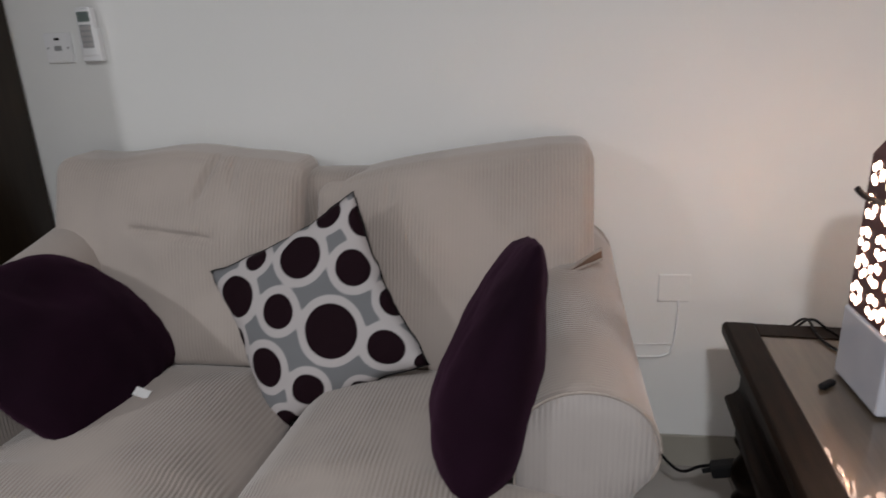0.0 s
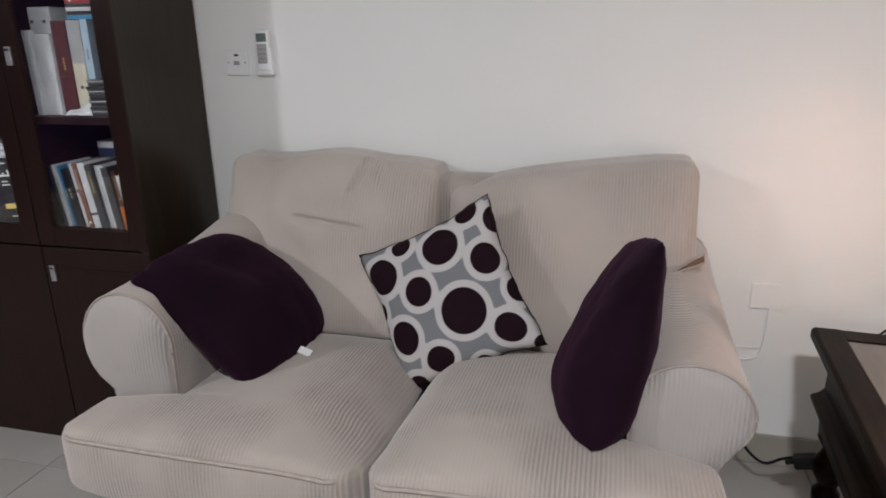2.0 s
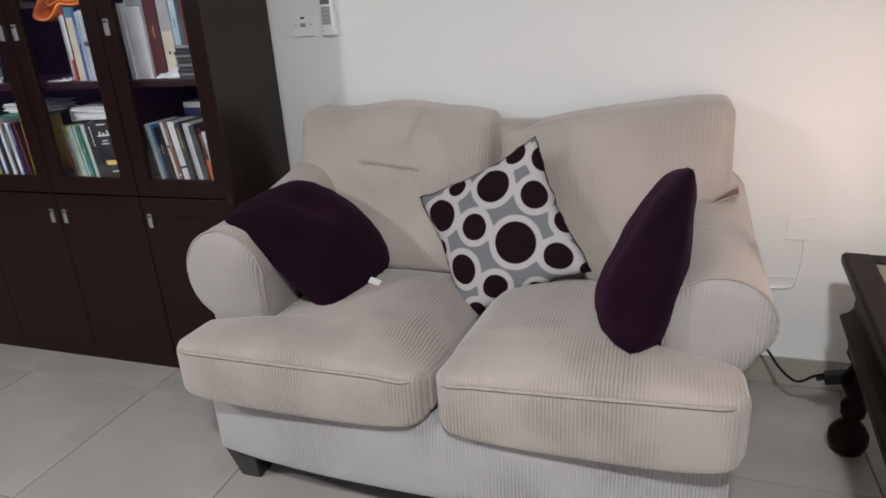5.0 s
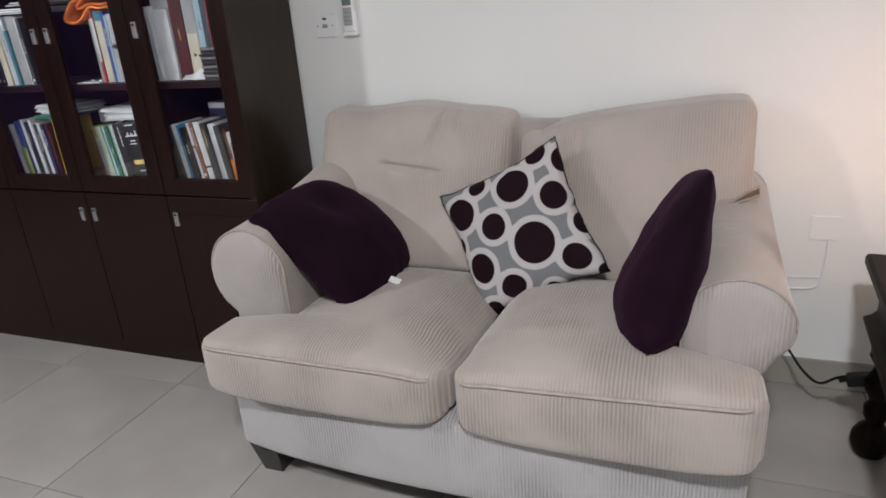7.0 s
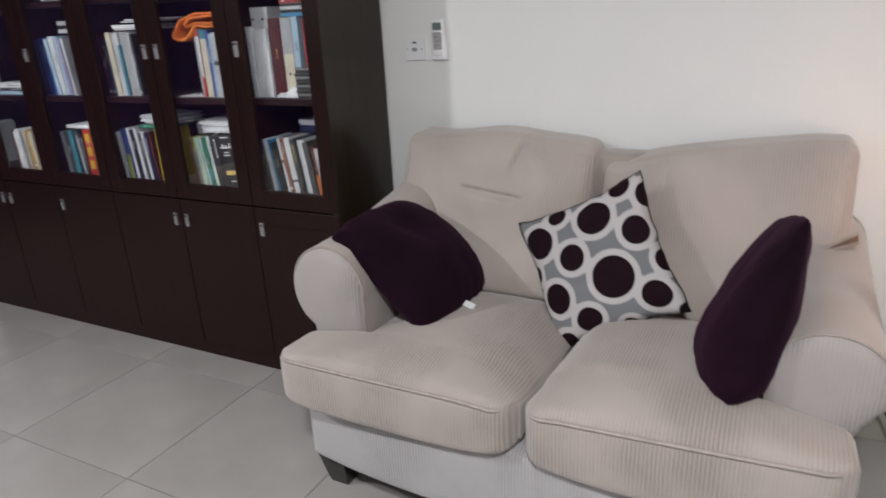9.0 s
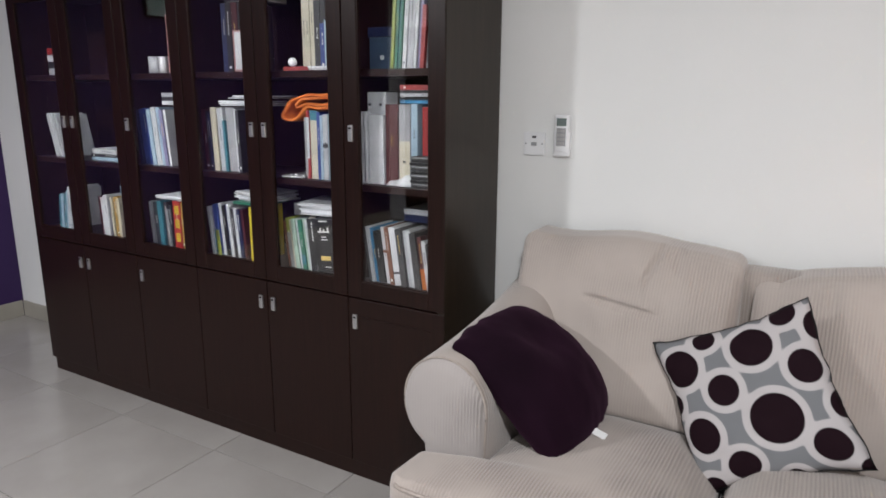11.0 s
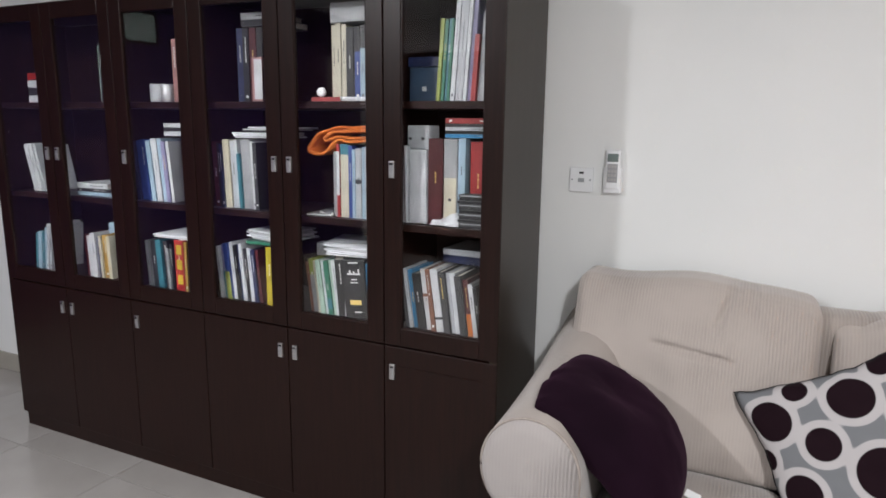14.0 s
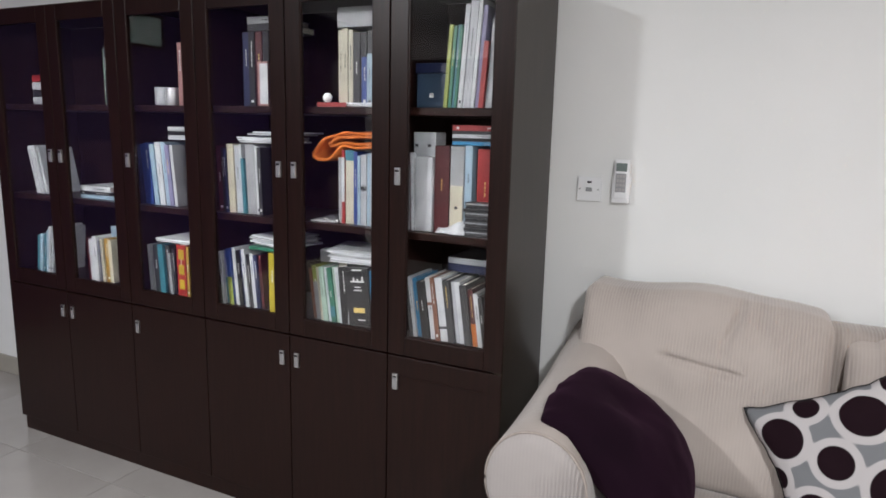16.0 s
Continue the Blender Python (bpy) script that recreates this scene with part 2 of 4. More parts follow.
# Out-of-view door, added so the bookcase panes reflect something darker than white wall.
door_bm = bmesh.new()
for x in (-5.15, -4.35):
    box(x, x + 0.795, Y0 + 0.001, Y0 + 0.04, 0.005, 2.28, door_bm)
    for z in (0.15, 1.15):
        for q in ((0.12, 0.67, z, z + 0.02), (0.12, 0.67, z + 0.9, z + 0.92), (0.12, 0.14, z, z + 0.92), (0.65, 0.67, z, z + 0.92)):
            box(x + q[0], x + q[1], Y0 + 0.038, Y0 + 0.048, q[2], q[3], door_bm)
box(-5.25, -5.152, Y0 + 0.001, Y0 + 0.06, 0.005, 2.36, door_bm)
box(-3.552, -3.454, Y0 + 0.001, Y0 + 0.06, 0.005, 2.36, door_bm)
box(-5.151, -3.553, Y0 + 0.001, Y0 + 0.06, 2.282, 2.36, door_bm)
structure("door_1", door_bm, WOOD, "unseen dark brown panelled double door, added to darken the pane reflections", "door", 0.003)


def lamp_fixture(x, y):
    th = thing("ceiling_lamp", "round white ceiling lamp with a glowing diffuser", "lamp", "ceiling lamps", (x, y, CEIL))
    part("rim", lathe([(0.17, -0.001), (0.18, -0.02), (0.175, -0.05), (0.15, -0.052), (0.15, -0.001)], 32), PLASTIC, th)
    part("diffuser", lathe([(0.145, -0.004), (0.145, -0.05), (0.12, -0.058), (0.06, -0.062)], 32), mat("glowing_diffuser", (0.9, 0.9, 0.9), 0.4, emit=(0.95, 0.98, 1.0), power=6.0), th, "glowing milky diffuser")


lamp_fixture(-3.5, -0.70)
lamp_fixture(-0.2, -0.74)

# ---- sofa ----
sofa = thing("sofa", "cream wide-wale corduroy two-seat sofa with rolled arms", "sofa", at=(-0.82, 1.68, 0))
SO = Vector((-0.82, 1.68, 0))


def sofa_part(name, bm, material, label="", smooth=True, bevel=0.0):
    for v in bm.verts:
        v.co -= SO
    return part(name, bm, material, sofa, label, smooth, bevel)


def base_warp(u, v, w, p):
    x, y, z = p
    if v < 0:
        y += -0.010 * (1 - u * u) * (1 - 0.5 * w * w) + 0.07 * abs(u) ** 3
    return Vector((x - 0.825, y + 1.675, z + 0.276 + (-0.018 * u ** 4 if w < 0 else 0.0)))


sofa_part("base", soft_box(0.755, 0.515, 0.132, 0.028, base_warp, (40, 10, 8)), CORD_BASE)
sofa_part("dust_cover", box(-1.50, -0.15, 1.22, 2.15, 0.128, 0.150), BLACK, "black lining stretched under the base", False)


def frame_warp(u, v, w, p):
    return Vector((p.x - 0.85, p.y + 2.125, p.z + 0.695))


sofa_part("back_frame", soft_box(0.70, 0.085, 0.325, 0.05, frame_warp, (20, 6, 8)), CORD_X)


def seat_cushion(side):
    """A T-shaped seat cushion whose ear reaches round the front of the arm."""
    xi = -0.812 if side < 0 else -0.802
    def warp(u, v, w, p):
        y = 1.115 + (v + 1) / 2 * 0.735 + (p.y - v * 0.3675)
        back = min(1, max(0, (y - 1.285) / 0.05))
        back = back * back * (3 - 2 * back)
        outer = (-1.585 if side < 0 else -0.062)
        inner_arm = (-1.395 if side < 0 else -0.245)
        xo = outer + (inner_arm - outer) * back
        # rounded front corners
        t = (p.x / 0.37 + 1) / 2
        a, b = (xo, xi) if side < 0 else (xi, xo)
        x = a + (b - a) * t
        crown = max(0, 1 - u * u) * max(0, 1 - v ** 4)
        z = 0.477 + p.z * 0.97
        if w > 0:
            k = min(1.0, w * 1.3)
            z += ((0.048 if side < 0 else 0.064) * crown - 0.042 * (v + 1) / 2) * k
            if side > 0:
                z += 0.032 * t * (1 - v) / 2 * k
            z += 0.006 * noise.noise(Vector((x * 5, y * 5, 3.0))) * crown
            dip = max(0, (t - 0.76) / 0.24) if side < 0 else max(0, (0.16 - t) / 0.16)
            z -= (0.095 if side < 0 else 0.07) * dip ** 1.4 * (0.15 + 0.85 * (v + 1) / 2) * k
        else:
            z -= (0.034 * abs(u) ** 5 * (1 - v) / 2 - 0.006 * (1 - u * u)) * w
        edge = max(0, 1 - (1 - abs(u)) / 0.16) if v < 0 else 0
        f = max(0, (1.30 - y) / 0.19)
        inside = (u > 0) if side < 0 else (u < 0)
        y += edge ** 2 * f * (0.055 if inside else 0.03)
        y -= 0.012 * (1 - u * u) * (1 - w * w) * f
        return Vector((x, y, z))
    bm = soft_box(0.37, 0.3675, 0.095, 0.030, warp, (56, 60, 16))
    name_label = "plump cream corduroy seat cushion with a piped front edge"
    ob = sofa_part("seat_cushion", bm, CORD_X, name_label)
    # piping along the top and bottom front edges
    for wz, rr in ((0.83, 0.0055),):
        line = []
        for i in range(41):
            u = -0.93 + 1.86 * i / 40
            q = Vector((u * 0.37, -0.3675 - 0.001, wz * 0.095))
            line.append(warp(u, -1.0, wz, q) - SO + Vector((0, 0.03 * max(0, (abs(u) - 0.86) / 0.07) ** 2, 0)))
        part("piping", tube(line, rr, 6), LINEN, ob, smooth=True)
    return ob


seat_cushion(-1)
seat_cushion(1)


def back_cushion(side):
    x0, x1 = (-1.585, -0.846) if side < 0 else (-0.812, -0.07)
    def warp(u, v, w, p):
        t = (p.x / 0.39 + 1) / 2
        h = (w + 1) / 2
        top = 1.082 - 0.012 * math.sin(t * 9.0) - 0.03 * t ** 3 + 0.012 * math.exp(-((t - 0.85) / 0.12) ** 2) if side < 0 else 0.998 + 0.095 * min(1, max(0, (t - 0.1) / 0.75)) ** 0.6
        low = 0.52
        lean = 0.19 * h ** 1.15
        # narrower below, between the arms
        xa = x0 + (0.175 * max(0, min(1, (0.50 - h) / 0.12)) if side < 0 else 0.0)
        xb = x1 - (0.0 if side < 0 else 0.17 * max(0, min(1, (0.44 - h) / 0.12)))
        x = xa + (xb - xa) * t
        z = low + (top - low) * ((p.z / 0.28 + 1) / 2)
        y = 2.01 + p.y * (1.0 - 0.25 * h) + lean * 0.85 - 0.06
        puff = max(0, 1 - u ** 4) * max(0, 1 - w ** 4)
        if v < 0:
            y -= 0.055 * puff * (1 - 0.5 * h)
            y -= (0.022 * noise.noise(Vector((x * 4.0, z * 5.0, 1.0 + side))) + 0.008 * noise.noise(Vector((x * 13.0, z * 9.0, 4.0 + side)))) * puff
            if side < 0:
                d = abs(z - 0.885 + 0.10 * (x + 1.15)) / 0.009
                if -1.33 < x < -1.06:
                    y += 0.026 * math.exp(-d * d) * min(1, (x + 1.33) / 0.05, (-1.06 - x) / 0.05)
                d2 = abs((x + 1.12) - 0.35 * (z - 1.0)) / 0.010
                y += 0.024 * math.exp(-d2 * d2) * min(1, max(0, (z - 0.95) / 0.03))
                d3 = abs((x + 1.03) + 0.2 * (z - 1.0)) / 0.012
                y += 0.014 * math.exp(-d3 * d3) * min(1, max(0, (z - 0.99) / 0.03))
            else:
                d4 = abs(x + 0.60) / 0.009
                y += 0.010 * math.exp(-d4 * d4) * min(1, max(0, (z - 0.92) / 0.05))
        return Vector((x, min(y, 2.218), z))
    return sofa_part("back_cushion", soft_box(0.39, 0.125, 0.28, 0.045, warp, (110, 10, 96)), CORD_BACK_LIT, "slouched cream corduroy back cushion with creases")


back_cushion(-1)
back_cushion(1)


def arm(side):
    cx = -1.526 if side < 0 else -0.130
    R, RZ = (0.136, 0.148) if side < 0 else (0.127, 0.114)
    s = -1 if side < 0 else 1
    prof = [(cx - s * (R - 0.008), 0.36), (cx - s * (R - 0.004), 0.52), (cx - s * (R - 0.002), 0.64)]
    for k in range(0, 15):
        a = math.radians(-2 + k * 16)
        prof.append((cx - s * R * math.cos(a), (0.688 if side < 0 else 0.690) + RZ * math.sin(a)))
    prof += [(cx + s * 0.062, 0.555), (cx + s * 0.058, 0.50), (cx + s * 0.07, 0.36)]
    y0, y1 = (1.345 if side < 0 else 1.312), 2.19
    bm = bmesh.new()
    n = len(prof)
    mid = (cx, 0.62)
    rings = []
    ys = [y0 + 0.004] + [y0 + 0.02 + (y1 - y0 - 0.02) * i / 12 for i in range(13)]
    for i, y in enumerate(ys):
        f = 0.975 if i == 0 else 1.0
        g = (y - y0) / (y1 - y0)
        sag = (0.095 if side < 0 else 0.045) * g ** 1.5 - 0.012 * math.sin(math.pi * g)
        f += (0.10 if side < 0 else 0.04) * g
        rings.append([bm.verts.new((mid[0] + (x - mid[0]) * f, y, mid[1] + (z - mid[1]) * f + sag * max(0, min(1, (z - 0.55) / 0.15)))) for x, z in prof])
    for a, b in zip(rings, rings[1:]):
        for k in range(n - 1):
            bm.faces.new((a[k], a[k + 1], b[k + 1], b[k]))
    bm.faces.new(rings[-1])
    bmesh.ops.recalc_face_normals(bm, faces=bm.faces[:])
    ob = sofa_part("arm", bm, CORD_Y)
    # domed front panel and its piping
    bm = bmesh.new()
    prev = None
    for f, y in ((0.975, y0 + 0.004), (0.93, y0 - 0.008), (0.8, y0 - 0.014), (0.5, y0 - 0.018), (0.15, y0 - 0.019)):
        ring = [bm.verts.new((mid[0] + (x - mid[0]) * f, y, mid[1] + (z - mid[1]) * f)) for x, z in prof]
        if prev:
            for k in range(n):
                bm.faces.new((prev[k], prev[(k + 1) % n], ring[(k + 1) % n], ring[k]))
        prev = ring
    bm.faces.new(prev)
    bmesh.ops.recalc_face_normals(bm, faces=bm.faces[:])
    for v in bm.verts:
        v.co -= SO
    part("arm_front", bm, CORD_FRONT, ob, "domed arm front with upright ribs", True)
    line = [Vector((mid[0] + (x - mid[0]) * 0.985, y0 + 0.003, mid[1] + (z - mid[1]) * 0.985)) - SO for x, z in prof]
    part("piping", tube(glide(line, 3), 0.0032, 6), LINEN, ob, smooth=True)


arm(-1)
arm(1)
for lx in (-1.518, -0.13):
    for ly in (1.295, 2.10):
        bm = bmesh.new()
        out = -1 if lx < -0.8 else 1
        a = [bm.verts.new((lx + dx * 0.055, ly + dy * 0.055, 0.148)) for dx, dy in ((-1, -1), (1, -1), (1, 1), (-1, 1))]
        b = [bm.verts.new((lx + 0.008 * -out + dx * 0.036, ly + 0.012 + dy * 0.036, 0.0)) for dx, dy in ((-1, -1), (1, -1), (1, 1), (-1, 1))]
        for k in range(4):
            bm.faces.new((a[k], a[(k + 1) % 4], b[(k + 1) % 4], b[k]))
        bm.faces.new(a)
        bm.faces.new(b[::-1])
        bmesh.ops.recalc_face_normals(bm, faces=bm.faces[:])
        sofa_part("leg", bm, LEG_WOOD, "black tapered wooden leg", False, 0.003)
# lining showing where the back meets the arm: a narrow tuck with two rolled edges
tuck = [(-0.168, 0.796), (-0.062, 0.872), (-0.058, 0.846)]
lining = sofa_part("lining", extrude(tuck, 1.856, 1.868, "Y"), SEAM_DARK, "brown lining showing at a gap")
for end in tuck[1:]:
    line = [Vector((-0.172 + (end[0] + 0.172) * k / 6, 1.856 - 0.003 * math.sin(k), 0.794 + (end[1] - 0.794) * k / 6)) - SO for k in range(7)]
    part("rolled_edge", tube(line, 0.0042, 6), LINEN, lining, smooth=True)

# ---- cushions ----


def outline(half, u, v, bow, blunt, seed):
    """Where a point of the square lies in the cushion's plane: edges bowed, corners blunted, a little rippled."""
    cut = 1 - blunt * (u * v) ** 2
    x = half * u * (1 - bow * (1 - v * v) * abs(u) ** 3) * cut
    z = half * v * (1 - bow * (1 - u * u) * abs(v) ** 3) * cut
    edge = max(abs(u), abs(v)) ** 4
    x += 0.0075 * edge * noise.noise(Vector((u * 3.1 + seed, v * 5.3, 0.5)))
    z += 0.0075 * edge * noise.noise(Vector((u * 5.3, v * 3.1 + seed, 7.5)))
    return x, z


def cushion_mesh(half, thick, seed, dent=0.0, n=40, bow=0.085, blunt=0.0, taper=0.0, bend=0.0):
    """A square filled cushion in the plane xz, its face towards -y, with a uv map over the face."""
    bm = bmesh.new()
    uvl = bm.loops.layers.uv.new("uv")
    sides = {}
    for s in (-1, 1):
        for i in range(n + 1):
            for j in range(n + 1):
                u, v = 2 * i / n - 1, 2 * j / n - 1
                rim = abs(u) > 0.9999 or abs(v) > 0.9999
                key = (i, j, 0 if rim else s)
                if key in sides:
                    continue
                x, z = outline(half, u, v, bow, blunt, seed)
                h = ((1 - u * u) * (1 - v * v)) ** 0.42
                y = s * thick * h * (1 - taper * v) - bend * (1 - v * v) * (1 - 0.3 * u * u)
                wob = noise.noise(Vector((u * 1.8 + seed, v * 1.8, s * 2.0 + seed)))
                y += s * 0.13 * thick * wob * h - dent * h * math.exp(-((u - 0.1) ** 2 + (v - 0.35) ** 2) / 0.16) * (-1 if s < 0 else 0)
                y += 0.006 * noise.noise(Vector((u * 6, v * 6, seed))) * (1 if rim else 0.5)
                sides[key] = bm.verts.new((x, y, z))
    for s in (-1, 1):
        for i in range(n):
            for j in range(n):
                q = [(i, j), (i + 1, j), (i + 1, j + 1), (i, j + 1)]
                vs = []
                for a, b in q:
                    rim = a in (0, n) or b in (0, n)
                    vs.append(sides[(a, b, 0 if rim else s)])
                if s > 0:
                    vs, q = vs[::-1], q[::-1]
                f = bm.faces.new(vs)
                for lp, (a, b) in zip(f.loops, q):
                    lp[uvl].uv = (a / n, b / n)
    return bm


def placed(centre, xaxis, zaxis):
    """A pose whose x and z axes run as given; the face looks along -y."""
    x = Vector(xaxis).normalized()
    z = Vector(zaxis)
    z = (z - x * z.dot(x)).normalized()
    y = z.cross(x)
    m = Matrix((x, y, z)).transposed().to_4x4()
    return Matrix.Translation(centre) @ m


def pattern_cloth():
    """Plum discs in pale rings that run together, on grey."""
    m = mat("ring_pattern_cloth", (0.3, 0.3, 0.3), 0.85)
    uv = node(m, "ShaderNodeUVMap", uv_map="uv")
    wob = node(m, "ShaderNodeTexNoise", Scale=7.0, Detail=2.0)
    wire(m, uv, "UV", wob, "Vector")
    discs = ((.093, .781, .122), (.541, .805, .125), (.809, .615, .101), (.309, .586, .095), (.547, .361, .146), (.786, .161, .098), (.108, .347, .110), (.285, .126, .095),
             (.069, .022, .079), (.984, .836, .095), (.765, .967, .085), (.975, .371, .085), (.970, -.010, .085), (.276, .940, .075), (.54, -.03, .07), (-.02, .57, .06))
    hard = soft = None
    for a, b, r in discs:
        d = node(m, "ShaderNodeVectorMath", operation="DISTANCE")
        wire(m, uv, "UV", d, 0)
        d.inputs[1].default_value = (a + 0.042 + 0.03 * (1 - abs(2 * a - 1) ** 3), b - 0.004, 0)
        e = node(m, "ShaderNodeMath", operation="SUBTRACT")
        m.node_tree.links.new(d.outputs["Value"], e.inputs[0])
        e.inputs[1].default_value = r
        if hard is None:
            hard = soft = e
            continue
        h = node(m, "ShaderNodeMath", operation="MINIMUM")
        wire(m, hard, 0, h, 0)
        wire(m, e, 0, h, 1)
        k = node(m, "ShaderNodeMath", operation="SMOOTH_MIN")
        wire(m, soft, 0, k, 0)
        wire(m, e, 0, k, 1)
        k.inputs[2].default_value = 0.05
        hard, soft = h, k

    def step(src, edge):
        n = node(m, "ShaderNodeMapRange")
        n.inputs["From Min"].default_value, n.inputs["From Max"].default_value = edge - 0.003, edge + 0.003
        wire(m, src, 0, n, "Value")
        return n
    ring, disc = step(soft, 0.045), step(hard, 0.0)
    one = node(m, "ShaderNodeMix", data_type="RGBA")
    one.inputs[6].default_value, one.inputs[7].default_value = (0.50, 0.47, 0.47, 1), (0.19, 0.195, 0.205, 1)
    m.node_tree.links.new(ring.outputs[0], one.inputs[0])
    two = node(m, "ShaderNodeMix", data_type="RGBA")
    two.inputs[6].default_value = (0.011, 0.003, 0.006, 1)
    m.node_tree.links.new(one.outputs[2], two.inputs[7])
    m.node_tree.links.new(disc.outputs[0], two.inputs[0])
    m.node_tree.links.new(two.outputs[2], bsdf(m).inputs["Base Color"])
    bsdf(m).inputs["Specular IOR Level"].default_value = 0.15
    weave = node(m, "ShaderNodeTexNoise", Scale=260.0, Detail=2.0)
    wire(m, uv, "UV", weave, "Vector")
    bp = node(m, "ShaderNodeBump", Strength=0.25, Distance=0.002)
    wire(m, weave, "Fac", bp, "Height")
    wire(m, bp, "Normal", bsdf(m), "Normal")
    return m


def rim_line(half, bow, seed, n=26):
    pts = []
    for (u0, v0), (u1, v1) in (((-1, 1), (1, 1)), ((1, 1), (1, -1)), ((1, -1), (-1, -1)), ((-1, -1), (-1, 1))):
        for k in range(n):
            u, v = u0 + (u1 - u0) * k / n, v0 + (v1 - v0) * k / n
            x, z = outline(half, u, v, bow, 0.0, seed)
            pts.append((x, 0.002 + 0.006 * noise.noise(Vector((u * 6, v * 6, seed))), z))
    return pts


def sewn_label(parent, where, way):
    """A small doubled tape that sticks out of the seam."""
    d = Vector(way).normalized()
    s = d.cross(Vector((0, -0.5, 0.8))).normalized()
    n = d.cross(s)
    bm = box(-0.018, 0.022, -0.011, 0.011, -0.0012, 0.0012)
    turn = Matrix((d, s, n)).transposed().to_4x4()
    bmesh.ops.transform(bm, matrix=parent.matrix_world.inverted() @ Matrix.Translation(where) @ turn, verts=bm.verts[:])
    return part("care_label", bm, LABEL_CLOTH, parent, "small white sewn-in label")


pil = thing("throw_pillow", "square throw pillow with plum discs in pale rings on grey", "pillow", "sofa cushions", placed((-0.765, 1.766, 0.724), (0.203, 0.006, 0.107), (-0.113, 0.091, 0.174)))
part("cover", cushion_mesh(0.229, 0.060, 3.0, bow=0.10), pattern_cloth(), pil, smooth=True)
part("piping", tube(rim_line(0.229, 0.10, 3.0), 0.003, 6, closed=True), BLACK, pil, "thin black piping round the edge", True)
plum_l = thing("plush_cushion", "aubergine plush cushion slumped against the sofa arm", "cushion", "sofa cushions", placed((-1.366, 1.622, 0.702), (0.004, 0.212, 0.0), (-0.159, 0.007, 0.141)))
part("cover", cushion_mesh(0.236, 0.098, 9.0, dent=0.04, bow=-0.03, blunt=0.07, taper=0.05, bend=0.05), VELVET, plum_l, smooth=True)
sewn_label(plum_l, (-1.142, 1.585, 0.597), (0.95, -0.15, -0.2))
plum_r = thing("plush_cushion", "aubergine plush cushion standing against the rolled arm", "cushion", "sofa cushions", placed((-0.296, 1.50, 0.770), (-0.12, 0.93, -0.30), (0.27, 0.25, 0.92)))
part("cover", cushion_mesh(0.241, 0.090, 17.0, bow=0.0, blunt=0.08, taper=0.46), VELVET, plum_r, smooth=True)
sewn_label(plum_r, (-0.357, 1.268, 0.618), (0.1, -0.9, -0.35))

# ---- bookcase ----
CX0, CX1, CF, CB, CH = -4.415, -1.79, 1.80, 2.218, 2.07
DW = (CX1 - CX0) / 6
case = thing("bookcase", "dark espresso six-door bookcase with glazed uppers and solid lower doors", "bookcase", at=((CX0 + CX1) / 2, CB, 0))
CO = Vector(((CX0 + CX1) / 2, CB, 0))


def case_part(name, bm, material, label="", parent=None, bevel=0.0015):
    for v in bm.verts:
        v.co -= CO
    return part(name, bm, material, parent or case, label, bevel=bevel)


SHELF_TOPS = (0.835, 1.222, 1.645)
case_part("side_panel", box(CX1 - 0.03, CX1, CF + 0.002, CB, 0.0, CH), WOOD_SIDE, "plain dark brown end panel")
case_part("side_panel", box(CX0, CX0 + 0.03, CF + 0.002, CB, 0.07, CH), WOOD)
case_part("back_panel", box(CX0 + 0.03, CX1 - 0.03, CB - 0.012, CB, 0.07, CH - 0.03), WOOD)
case_part("top_panel", box(CX0 + 0.03, CX1 - 0.03, CF + 0.002, CB - 0.012, CH - 0.03, CH), WOOD)
case_part("plinth", box(CX0 + 0.02, CX1 - 0.03, CF + 0.008, CB - 0.02, 0.0, 0.068), WOOD)
for k in (1, 3, 4):
    x = CX1 - DW * k
    case_part("partition", box(x - 0.012, x + 0.012, CF + 0.028, CB - 0.012, 0.07, CH - 0.03), WOOD)
for z in SHELF_TOPS:
    edges = [CX0 + 0.03, CX1 - DW * 4 - 0.012, CX1 - DW * 4 + 0.012, CX1 - DW * 3 - 0.012, CX1 - DW * 3 + 0.012, CX1 - DW - 0.012, CX1 - DW + 0.012, CX1 - 0.03]
    for a, b in zip(edges[::2], edges[1::2]):
        case_part("shelf", box(a, b, CF + 0.045, CB - 0.012, z - 0.026, z), WOOD)


def handle(parent, x, z):
    ob = case_part("handle", box(x - 0.0108, x + 0.0108, CF - 0.008, CF + 0.001, z - 0.029, z + 0.029), STEEL, "small brushed steel handle", parent, 0.002)
    case_part("recess", box(x - 0.0068, x + 0.0068, CF - 0.0092, CF - 0.006, z - 0.024, z + 0.014), STEEL_DARK, "", ob, 0)
    case_part("slot", box(x - 0.0068, x + 0.0068, CF - 0.0092, CF - 0.006, z + 0.0155, z + 0.022), BLACK, "", ob, 0)


